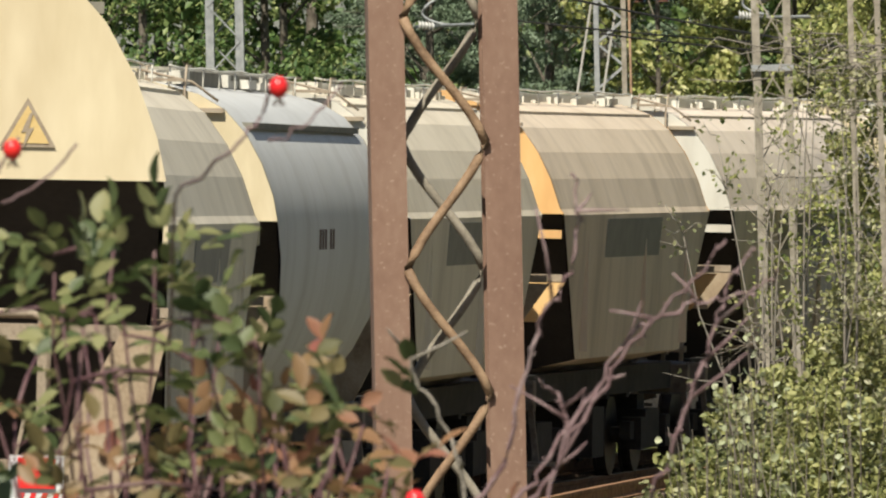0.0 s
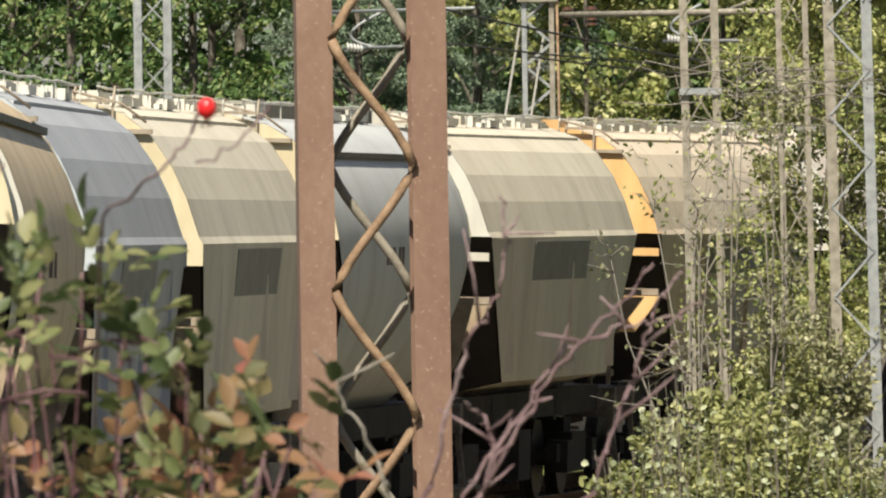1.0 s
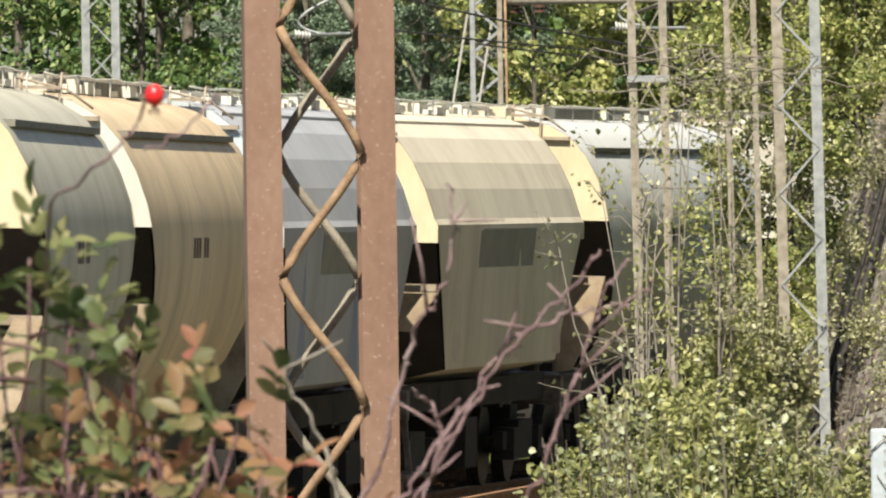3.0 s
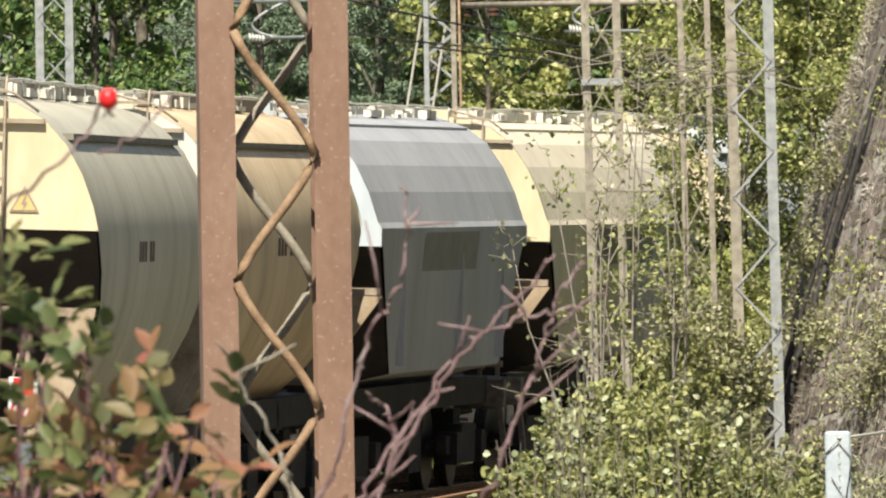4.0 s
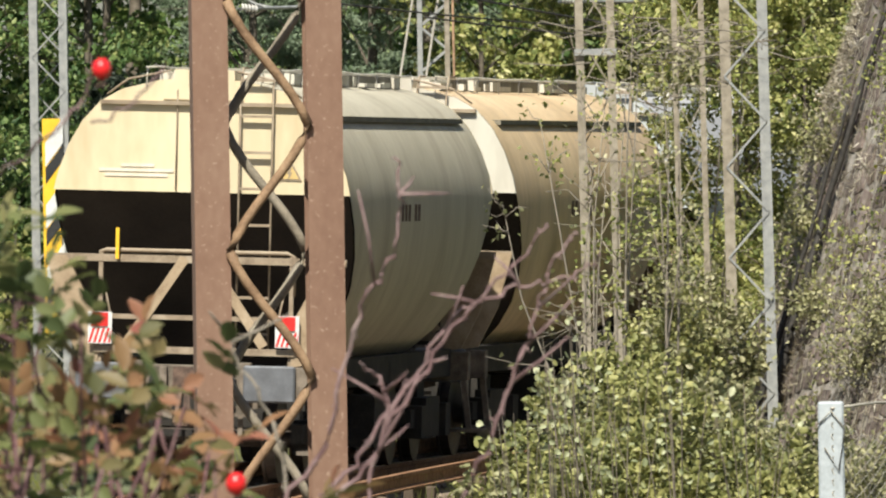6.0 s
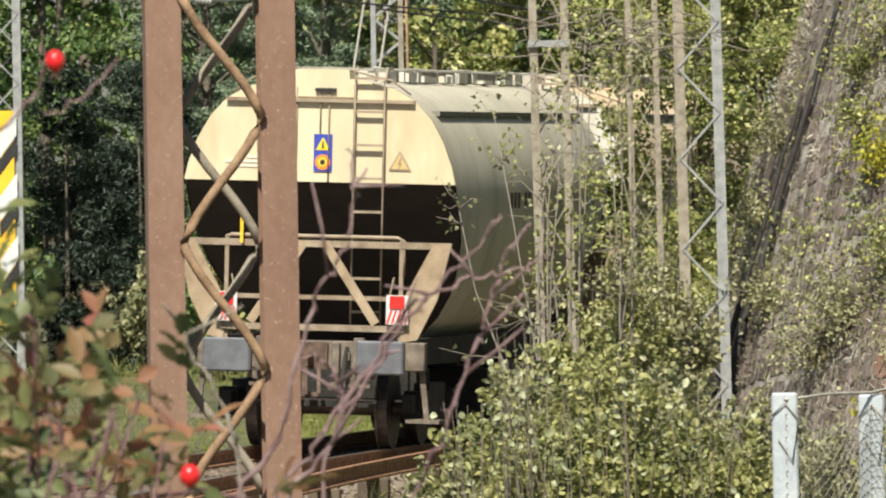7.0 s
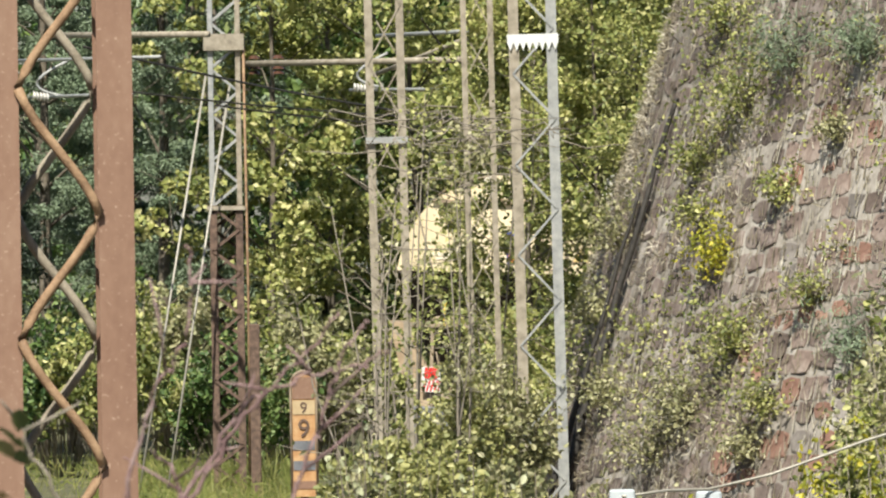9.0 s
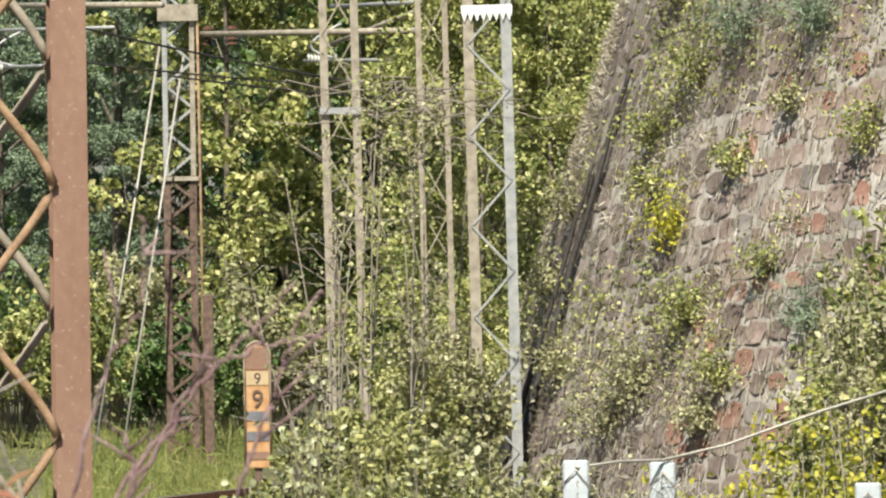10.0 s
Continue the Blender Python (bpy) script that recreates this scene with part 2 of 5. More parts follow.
M["leaf_olive"] = leaf_material("leaf_olive", [(0.145, 0.165, 0.055), (0.262, 0.272, 0.094), (0.390, 0.380, 0.145), (0.560, 0.530, 0.270)])
M["leaf_pale"] = leaf_material("leaf_pale", [(0.26, 0.29, 0.15), (0.42, 0.44, 0.26), (0.60, 0.61, 0.43)], 0.3)
M["leaf_yellow"] = leaf_material("leaf_yellow", [(0.16, 0.19, 0.03), (0.36, 0.36, 0.04), (0.6, 0.5, 0.05)])
M["leaf_rose"] = leaf_material("leaf_rose", [(0.064, 0.092, 0.032), (0.150, 0.172, 0.060), (0.280, 0.265, 0.115), (0.330, 0.165, 0.100)])
M["leaf_rose_red"] = leaf_material("leaf_rose_red", [(0.100, 0.105, 0.040), (0.200, 0.150, 0.062), (0.280, 0.150, 0.075), (0.270, 0.080, 0.068), (0.450, 0.330, 0.090)])
M["grass"] = leaf_material("grass", [(0.10, 0.14, 0.03), (0.22, 0.25, 0.06), (0.42, 0.38, 0.15)])
M["dry_grass"] = leaf_material("dry_grass", [(0.16, 0.13, 0.085), (0.30, 0.265, 0.19), (0.70, 0.66, 0.56)])

# ---- mesh tools ----
Z3 = Vector((0, 0, 1))


def mesh_object(name, verts, faces, mat, parent=None, label="", smooth=False, mats=None, indices=None):
    me = bpy.data.meshes.new(name)
    me.from_pydata([tuple(v) for v in verts], [], faces)
    for m in (mats or [mat]):
        me.materials.append(m)
    if indices is not None:
        me.polygons.foreach_set("material_index", indices)
    if smooth:
        me.polygons.foreach_set("use_smooth", [True] * len(me.polygons))
    me.update()
    ob = new(name, me)
    ob.parent = parent
    if label:
        tagged(ob, label)
    return ob


def part(name, bm, mat, parent, label="", smooth=False):
    """Links a bmesh as one mesh object under a thing or a part."""
    me = bpy.data.meshes.new(name)
    bm.normal_update()
    bm.to_mesh(me)
    bm.free()
    me.materials.append(mat)
    if smooth:
        me.polygons.foreach_set("use_smooth", [True] * len(me.polygons))
    ob = new(name, me)
    ob.parent = parent
    if label:
        tagged(ob, label)
    return ob


def add_box(bm, lo, hi, m=None, bevel=0.0):
    c = [(a + b) / 2 for a, b in zip(lo, hi)]
    s = [abs(b - a) for a, b in zip(lo, hi)]
    mat4 = Matrix.Translation(c) @ Matrix.Diagonal((*s, 1))
    r = bmesh.ops.create_cube(bm, size=1, matrix=(m @ mat4) if m else mat4)
    if bevel:
        edges = list({e for v in r["verts"] for e in v.link_edges})
        bmesh.ops.bevel(bm, geom=edges, offset=bevel, segments=1, affect="EDGES")


def box(name, lo, hi, mat, parent, label="", bevel=0.0, m=None):
    bm = bmesh.new()
    add_box(bm, lo, hi, m, bevel)
    return part(name, bm, mat, parent, label)


def add_bar(bm, a, b, w, d=None, up=Z3):
    """A rectangular bar from a to b."""
    a, b = Vector(a), Vector(b)
    way = b - a
    q = way.to_track_quat("Z", "Y").to_matrix().to_4x4()
    bmesh.ops.create_cube(bm, size=1, matrix=Matrix.Translation((a + b) / 2) @ q @ Matrix.Diagonal((w, d or w, way.length, 1)))


def bar(name, a, b, w, mat, parent, d=None, label=""):
    bm = bmesh.new()
    add_bar(bm, a, b, w, d)
    return part(name, bm, mat, parent, label)


def tube_data(points, radii, sides=6):
    """Verts and faces of a tapered tube along points."""
    pts = [Vector(p) for p in points]
    verts, faces = [], []
    for i, p in enumerate(pts):
        way = (pts[min(i + 1, len(pts) - 1)] - pts[max(i - 1, 0)]).normalized()
        side = way.cross(Vector((0.3, 0.2, 1)) if abs(way.z) < 0.9 else Vector((1, 0, 0))).normalized()
        other = way.cross(side)
        for k in range(sides):
            a = 2 * math.pi * k / sides
            verts.append(p + (side * math.cos(a) + other * math.sin(a)) * float(radii[i]))
    for i in range(len(pts) - 1):
        for k in range(sides):
            k2 = (k + 1) % sides
            faces.append((i * sides + k, i * sides + k2, (i + 1) * sides + k2, (i + 1) * sides + k))
    faces.append(tuple(range(sides))[::-1])
    faces.append(tuple((len(pts) - 1) * sides + k for k in range(sides)))
    return verts, faces


def tubes(name, lines, mat, parent=None, label="", sides=6):
    verts, faces = [], []
    for pts, radii in lines:
        if not isinstance(radii, (list, tuple)):
            radii = [radii] * len(pts)
        v, f = tube_data(pts, radii, sides)
        o = len(verts)
        verts += v
        faces += [tuple(i + o for i in q) for q in f]
    return mesh_object(name, verts, faces, mat, parent, label, True)


def spot(mrad, dist, z=0.0):
    """A place at a bearing (milliradians right of north from the viewpoint) and distance."""
    return Vector((dist * math.sin(mrad / 1000), dist * math.cos(mrad / 1000), z))


def leaf_arrays(centres, length, width, rng, lift=0.35, fold=0.25, facing=None, oval=False):
    """Diamond leaves, each folded along its rib: an array of verts and one of triangles."""
    n = len(centres)
    way = rng.normal(size=(n, 3))
    way /= np.linalg.norm(way, axis=1)[:, None]
    nor = rng.normal(size=(n, 3)) + np.array([0, 0, lift * 2])
    if facing is not None:
        nor += np.array(facing)
    side = np.cross(nor, way)
    side /= np.linalg.norm(side, axis=1)[:, None] + 1e-9
    nor = np.cross(way, side)
    ln = (length * rng.uniform(0.6, 1.3, n))[:, None]
    wd = (width * rng.uniform(0.6, 1.3, n))[:, None]
    base = centres - way * ln / 2
    tip = centres + way * ln / 2
    mid = centres + nor * wd * fold - way * ln * 0.08
    if oval:
        lo, hi = centres - way * ln * 0.22 + nor * wd * fold, centres + way * ln * 0.2 + nor * wd * fold
        v = np.stack([base, lo - side * wd * 0.46, hi - side * wd * 0.42, tip, hi + side * wd * 0.42, lo + side * wd * 0.46], 1).reshape(-1, 3)
        k = np.arange(n)[:, None] * 6
        f = np.concatenate([k + np.array([q]) for q in ([0, 2, 1], [0, 3, 2], [0, 4, 3], [0, 5, 4])], 1).reshape(-1, 3)
        return v, f
    v = np.stack([base, mid - side * wd / 2, tip, mid + side * wd / 2], 1).reshape(-1, 3)
    k = np.arange(n)[:, None] * 4
    f = np.concatenate([k + np.array([[0, 2, 1]]), k + np.array([[0, 3, 2]])], 1).reshape(-1, 3)
    return v, f


def raw_mesh(name, v, f, mat, parent=None, label=""):
    me = bpy.data.meshes.new(name)
    me.vertices.add(len(v))
    me.vertices.foreach_set("co", np.ascontiguousarray(v, dtype=np.float32).ravel())
    me.loops.add(f.size)
    me.loops.foreach_set("vertex_index", np.ascontiguousarray(f, dtype=np.int32).ravel())
    me.polygons.add(len(f))
    me.polygons.foreach_set("loop_start", np.arange(0, f.size, f.shape[1], dtype=np.int32))
    me.update(calc_edges=True)
    me.materials.append(mat)
    ob = new(name, me)
    ob.parent = parent
    if label:
        tagged(ob, label)
    return ob


def empty(name, at, label, category, group="", kind="", turn=0.0):
    ob = new(name)
    ob.empty_display_size = 0.2
    ob.location = at
    ob.rotation_euler = (0, 0, turn)
    return tagged(ob, label, category, group, kind)

# ---- ground and track ----
K0, K1 = 0.0031177, 0.0000048918


def track_table():
    """The centre line of the curved track: arc length, place, heading (radians right of north)."""
    us = np.arange(-60, 220.01, 0.5)
    h = -0.0740 + K0 * us + K1 * us * us / 2
    x = np.concatenate([[0], np.cumsum(np.sin((h[1:] + h[:-1]) / 2) * 0.5)])
    y = np.concatenate([[0], np.cumsum(np.cos((h[1:] + h[:-1]) / 2) * 0.5)])
    i0 = int(np.argmin(abs(us)))
    return us, x - x[i0] - 5.765, y - y[i0] + 65.666, h


TU, TX, TY, TH = track_table()
RISE_U, RISE_Z = [-60, -12, 0, 12, 24, 40, 220], [0.22, 0.21, 0.13, 0.07, 0.01, 0.0, 0.0]
CANT = 2.2


def on_track(u, side=0.0, up=0.0):
    x, y, h = (float(np.interp(u, TU, a)) for a in (TX, TY, TH))
    z = float(np.interp(u, RISE_U, RISE_Z))
    c = math.radians(CANT)
    s = side * math.cos(c) + up * math.sin(c)
    return Vector((x + s * math.cos(h), y - s * math.sin(h), z + up * math.cos(c) - side * math.sin(c)))


def smooth_step(a, b, v):
    t = min(1.0, max(0.0, (v - a) / (b - a)))
    return t * t * (3 - 2 * t)


def ground_z(x, y):
    """A low bank under the viewpoint, a flat line of railway land, rising behind."""
    z = -0.45 + 1.75 * (1 - smooth_step(12, 30, math.hypot(x, y)))
    z += 0.45 * smooth_step(150, 175, y) + 2.5 * smooth_step(205, 260, y)
    return z + 0.10 * noise.noise(Vector((x * 0.25, y * 0.25, 3.0)))


def build_ground():
    xs = [-2500, -600, -150, -60] + list(np.arange(-40, 40.1, 1.6)) + [60, 150, 600, 2500]
    ys = [-2500, -500, -80, -20] + list(np.arange(-10, 240, 2.0)) + [260, 320, 600, 2500]
    verts = [(x, y, ground_z(x, y)) for y in ys for x in xs]
    w = len(xs)
    faces = [(j * w + i, j * w + i + 1, (j + 1) * w + i + 1, (j + 1) * w + i) for j in range(len(ys) - 1) for i in range(w - 1)]
    ob = mesh_object("ground", verts, faces, M["soil"], smooth=True)
    tagged(ob, "rough grassy soil beside the railway line", "ground", kind="structure")


def sweep(name, profile, u0, u1, step, mat, parent=None, label="", close=True):
    """A profile of (side, up) points drawn along the track."""
    us = np.arange(u0, u1 + 0.01, step)
    verts, faces = [], []
    n = len(profile)
    for u in us:
        verts += [on_track(u, s, z) for s, z in profile]
    for i in range(len(us) - 1):
        for k in range(n if close else n - 1):
            k2 = (k + 1) % n
            faces.append((i * n + k, i * n + k2, (i + 1) * n + k2, (i + 1) * n + k))
    return mesh_object(name, verts, faces, mat, parent, label)


def build_track():
    bed = sweep("ballast_bed", [(-3.2, -0.6), (-1.9, -0.2), (1.9, -0.2), (3.2, -0.6)], -60, 150, 1.0, M["ballast"], close=False)
    tagged(bed, "brown stained crushed stone ballast under the curved track", "ballast", kind="structure")
    rng = np.random.default_rng(5)
    n = 26000
    us, ss = rng.uniform(-20, 120, n), rng.uniform(-2.6, 2.6, n)
    c = np.array([on_track(u, s, -0.19 - max(0, abs(s) - 1.9) * 0.31) for u, s in zip(us, ss)])
    v, f = leaf_arrays(c, 0.06, 0.055, rng, fold=0.5)
    tagged(raw_mesh("ballast_stones", v, f, M["ballast"]), "loose brown ballast stones along the track", "ballast", kind="stuff")
    for side in (-0.7535, 0.7535):
        rail = sweep("rail", [(side - 0.07, -0.172), (side - 0.07, -0.15), (side - 0.012, -0.13), (side - 0.012, -0.05), (side - 0.036, -0.04), (side - 0.036, 0), (side + 0.036, 0), (side + 0.036, -0.04), (side + 0.012, -0.05), (side + 0.012, -0.13), (side + 0.07, -0.15), (side + 0.07, -0.172)], -60, 150, 1.0, M["rail_rust"])
        tagged(rail, "rusty brown steel rail of the curved track", "rail", "rails of the track")
        sweep("running_surface", [(side - 0.03, 0.0), (side - 0.03, 0.003), (side + 0.03, 0.003), (side + 0.03, 0.0)], -60, 150, 1.0, M["rail_top"], rail, "worn bright running surface")
    # a rail beside the track, offset and height fitted to the camera's view; timber blocks added below
    c = 2.35
    rail = sweep("rail", [(c - 0.07, 0.03), (c - 0.07, 0.05), (c - 0.014, 0.07), (c - 0.014, 0.15), (c - 0.037, 0.16), (c - 0.037, 0.2), (c + 0.037, 0.2), (c + 0.037, 0.16), (c + 0.014, 0.15), (c + 0.014, 0.07), (c + 0.07, 0.05), (c + 0.07, 0.03)], 8, 90, 1.0, M["rail_rust"])
    tagged(rail, "heavily rusted rail beside the track, placed to fit the view", "rail")
    blk = None
    for u in np.arange(9, 90, 4.0):
        m = Matrix.LocRotScale(on_track(u, c, -0.2), Euler((0, radians(CANT), -float(np.interp(u, TU, TH)))), None)
        if blk is None:
            blk = box("timber_block", (-0.16, -0.1, -0.25), (0.16, 0.1, 0.229), M["sleeper"], None, bevel=0.01)
            tagged(blk, "dark weathered timber block added under the raised rail", "timber block", "blocks under the spare rail")
            blk.matrix_basis = m
        else:
            copy_thing(blk, m)
    sl = None
    for u in np.arange(-14, 110, 0.65):
        p = on_track(u, 0, -0.25)
        h = float(np.interp(u, TU, TH))
        m = Matrix.LocRotScale(p, Euler((0, radians(CANT), -h)), None)
        if sl is None:
            sl = box("sleeper", (-1.25, -0.12, -0.08), (1.25, 0.12, 0.075), M["sleeper"], None, bevel=0.012)
            tagged(sl, "dark weathered timber railway sleeper", "sleeper", "sleepers of the track")
            sl.matrix_basis = m
        else:
            copy_thing(sl, m)


# ---- train ----
PITCH = 12.0
ROUND = [(0, 4.18), (0.45, 4.16), (0.85, 4.06), (1.08, 3.93), (1.27, 3.72), (1.41, 3.47), (1.51, 3.2), (1.555, 2.95), (1.555, 2.65), (1.52, 2.35), (1.44, 2.05), (1.31, 1.75), (1.12, 1.48), (0.88, 1.25), (0.6, 1.1)]
ANGLED = [(0, 4.2), (0.5, 4.17), (0.82, 4.07), (1.06, 3.89), (1.25, 3.63), (1.39, 3.35), (1.5, 3.03), (1.54, 2.97), (1.44, 1.42), (0.95, 1.3), (0.6, 1.15)]


def end_y(z, reach, low):
    """Where the body ends at height z: upright above, drawn in below like a hopper."""
    return reach if z >= low else reach - (low - z) * 0.95


def shell_points(profile):
    right = list(profile)
    left = [(-x, z) for x, z in profile[::-1] if x > 0]
    return right + left


def build_body(wagon, profile, side_mat, end_mat, low, reach=5.15, smooth=False):
    pts = shell_points(profile)
    n = len(pts)
    verts, faces, idx = [], [], []
    fr = [-1, -0.62, -0.25, 0.1, 0.45, 0.8, 1]
    for q in fr:
        verts += [(x, q * end_y(z, reach, low), z) for x, z in pts]
    for i in range(len(fr) - 1):
        for k in range(n):
            k2 = (k + 1) % n
            faces.append((i * n + k, i * n + k2, (i + 1) * n + k2, (i + 1) * n + k))
    body = mesh_object("body", verts, faces, side_mat, wagon, smooth=smooth)
    # ends: plate above, sloped hopper sheet below
    for s in (-1, 1):
        xw = max(x for x, z in pts if abs(z - low) < 0.6)
        rt = [(x, z) for x, z in profile if z > low] + [(xw, low)]
        ring = [(x, z) for x, z in rt] + [(-x, z) for x, z in rt[::-1] if x > 0]
        y0, y1 = s * (reach - 0.04), s * (reach + 0.03)
        v = [(x, y0, z) for x, z in ring] + [(x, y1, z) for x, z in ring]
        m = len(ring)
        fc = [tuple(range(m)), tuple(range(m, 2 * m))[::-1]] + [(k, (k + 1) % m, m + (k + 1) % m, m + k) for k in range(m)]
        mesh_object("end_wall", v, fc, end_mat, wagon, "painted end wall")
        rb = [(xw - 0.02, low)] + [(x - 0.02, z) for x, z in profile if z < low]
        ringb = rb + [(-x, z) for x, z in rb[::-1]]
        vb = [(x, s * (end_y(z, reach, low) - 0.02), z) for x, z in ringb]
        # this sheet's colour carries the shade under the overhanging end wall
        mesh_object("hopper_slope", vb, [tuple(range(len(vb)))], M["hopper_dark"], wagon, "sloped hopper end with its shade painted near black")
    return body


def build_wheelset(parent, y):
    bm = bmesh.new()
    for s in (-1, 1):
        rot = Matrix.Translation((s * 0.75, 0, 0)) @ Matrix.Rotation(radians(90), 4, "Y")
        bmesh.ops.create_cone(bm, cap_ends=True, segments=28, radius1=0.46, radius2=0.46, depth=0.12, matrix=rot)
        rot2 = Matrix.Translation((s * 0.69, 0, 0)) @ Matrix.Rotation(radians(90), 4, "Y")
        bmesh.ops.create_cone(bm, cap_ends=True, segments=28, radius1=0.49, radius2=0.49, depth=0.03, matrix=rot2)
    bmesh.ops.create_cone(bm, cap_ends=True, segments=12, radius1=0.09, radius2=0.09, depth=1.9, matrix=Matrix.Rotation(radians(90), 4, "Y"))
    ws = part("wheelset", bm, M["wheel_steel"], parent, "dark steel wheels on an axle")
    ws.location = (0, y, 0.46)
    return ws


def build_running_gear(wagon):
    sets = []
    for s in (-1, 1):
        bm = bmesh.new()
        y = s * 3.75
        for sx in (-1, 1):
            add_box(bm, (sx * 0.98, y - 1.35, 0.42), (sx * 1.1, y + 1.35, 0.62))
            add_box(bm, (sx * 0.96, y - 0.5, 0.3), (sx * 1.14, y + 0.5, 0.74))
            for k in (-0.9, 0.9):
                add_box(bm, (sx * 0.95, y + k - 0.17, 0.3), (sx * 1.18, y + k + 0.17, 0.66))
        add_box(bm, (-1.0, y - 0.25, 0.55), (1.0, y + 0.25, 0.9))
        bogie = part("bogie", bm, M["underframe"], wagon, "near-black steel bogie frame")
        for k in (-0.9, 0.9):
            sets.append(build_wheelset(bogie, y + k))
    bm = bmesh.new()
    for sx in (-1, 1):
        add_box(bm, (sx * 0.93, -5.3, 0.95), (sx * 1.1, 5.3, 1.25))
    for y in (-2.2, -0.8, 0.8, 2.2):
        add_box(bm, (-1.1, y - 0.08, 0.9), (1.1, y + 0.08, 1.2))
    for y in (-1.7, 0, 1.7):
        bmesh.ops.create_cone(bm, cap_ends=True, segments=4, radius1=0.35, radius2=0.95, depth=0.9, matrix=Matrix.Translation((0, y, 0.75)) @ Matrix.Rotation(radians(45), 4, "Z"))
    add_box(bm, (0.5, -1.2, 0.3), (1.25, -0.4, 0.85))
    add_box(bm, (-1.25, 0.3, 0.3), (-0.5, 1.3, 0.85))
    part("underframe", bm, M["underframe"], wagon, "near-black underframe with discharge chutes")
    return sets


def build_end_gear(wagon, s, end_mat, tail, angled):
    """Headstock, buffers, coupling, rails, struts, corner plates and ladder at one end (s = -1 rear)."""
    y = s * 5.38
    box("headstock", (-1.3, y - 0.09, 0.9), (1.3, y + 0.09, 1.22), M["frame_dark"], wagon, "dirty brown headstock", 0.01)
    for sx in (-1, 1):
        bm = bmesh.new()
        rot = Matrix.Translation((sx * 0.875, y + s * 0.28, 1.05)) @ Matrix.Rotation(radians(90), 4, "X")
        bmesh.ops.create_cone(bm, cap_ends=True, segments=18, radius1=0.12, radius2=0.12, depth=0.5, matrix=rot)
        add_box(bm, (sx * 0.875 - 0.27, y + s * 0.52, 0.86), (sx * 0.875 + 0.27, y + s * 0.57, 1.24), bevel=0.02)
        add_box(bm, (sx * 0.875 - 0.2, y + s * 0.1, 0.88), (sx * 0.875 + 0.2, y + s * 0.16, 1.22))
        part("buffer", bm, M["buffer"], wagon, "grey steel buffer head")
        # corner plate: a tan gusset that widens upward
        v = [(sx * 1.0, y + s * 0.04, 1.84), (sx * 1.3, y + s * 0.04, 1.84), (sx * 1.45, y + s * 0.04, 2.05), (sx * 1.6, y + s * 0.04, 2.26), (sx * 1.3, y + s * 0.04, 2.26), (sx * 1.0, y + s * 0.04, 2.26)] if angled else [(sx * 1.02, y + s * 0.04, 1.22), (sx * 1.2, y + s * 0.04, 1.25), (sx * 1.42, y + s * 0.04, 1.7), (sx * 1.57, y + s * 0.04, 2.32), (sx * 1.36, y + s * 0.04, 2.32), (sx * 0.98, y + s * 0.04, 1.6)]
        v += [(a, b - s * 0.05, c) for a, b, c in v]
        f = [(0, 1, 2, 3, 4, 5), (11, 10, 9, 8, 7, 6)] + [(k, (k + 1) % 6, 6 + (k + 1) % 6, 6 + k) for k in range(6)]
        mesh_object("corner_plate", v, f, M["frame_pale"] if end_mat != M["orange_end"] else end_mat, wagon, "tan corner plate")
        bar("post", (sx * 1.0, y, 1.22), (sx * 1.0, y, 2.36), 0.045, M["frame_tan"], wagon)
        bar("strut", (sx * 0.12, y + s * 0.02, 2.32), (sx * 0.72, y + s * 0.02, 1.42), 0.03, M["frame_pale"], wagon, 0.1)
    tubes("handrail", [([(-1.02, y, 2.36), (-0.95, y, 2.39), (0.95, y, 2.39), (1.02, y, 2.36), (1.02, y, 1.95)], 0.024)], M["frame_tan"], wagon, sides=6)
    box("top_rail", (-1.57, y - 0.03, 2.27), (1.57, y + 0.03, 2.345), M["frame_tan"], wagon)
    box("mid_rail", (-1.0, y - 0.02, 1.68), (1.0, y + 0.02, 1.73), M["frame_tan"], wagon)
    box("foot_rail", (-1.05, y - 0.06, 1.33), (1.05, y + 0.06, 1.4), M["frame_tan"], wagon)
    bm = bmesh.new()
    add_bar(bm, (0, y + s * 0.1, 1.02), (0, y + s * 0.5, 0.98), 0.09)
    add_bar(bm, (0, y + s * 0.45, 1.0), (0.02, y + s * 0.52, 0.62), 0.06)
    add_box(bm, (-0.2, y + s * 0.1, 0.9), (0.2, y + s * 0.14, 1.2))
    add_bar(bm, (-0.14, y + s * 0.3, 0.62), (0.14, y + s * 0.3, 0.62), 0.05)
    add_bar(bm, (-0.14, y + s * 0.3, 0.62), (-0.1, y + s * 0.12, 1.0), 0.04)
    add_bar(bm, (0.14, y + s * 0.3, 0.62), (0.1, y + s * 0.12, 1.0), 0.04)
    part("coupling", bm, M["rust_dark"], wagon, "rusty screw coupling")
    for sx in (-1, 1):
        tubes("brake_hose", [([(sx * 0.42, y + s * 0.12, 1.15), (sx * 0.41, y + s * 0.3, 0.85), (sx * 0.38, y + s * 0.34, 0.55), (sx * 0.3, y + s * 0.26, 0.42)], 0.028)], M["underframe"], wagon, "black rubber brake hose")
        bar("step_hanger", (sx * 1.25, y - s * 0.05, 0.9), (sx * 1.32, y - s * 0.05, 0.35), 0.06, M["frame_dark"], wagon)
        box("shunter_step", (sx * 1.12, y - 0.2, 0.32), (sx * 1.5, y + 0.2, 0.36), M["frame_dark"], wagon)
        box("grab_iron", (sx * 0.55 - 0.14, y + s * 0.1, 0.7), (sx * 0.55 + 0.14, y + s * 0.14, 0.74), M["frame_dark"], wagon)
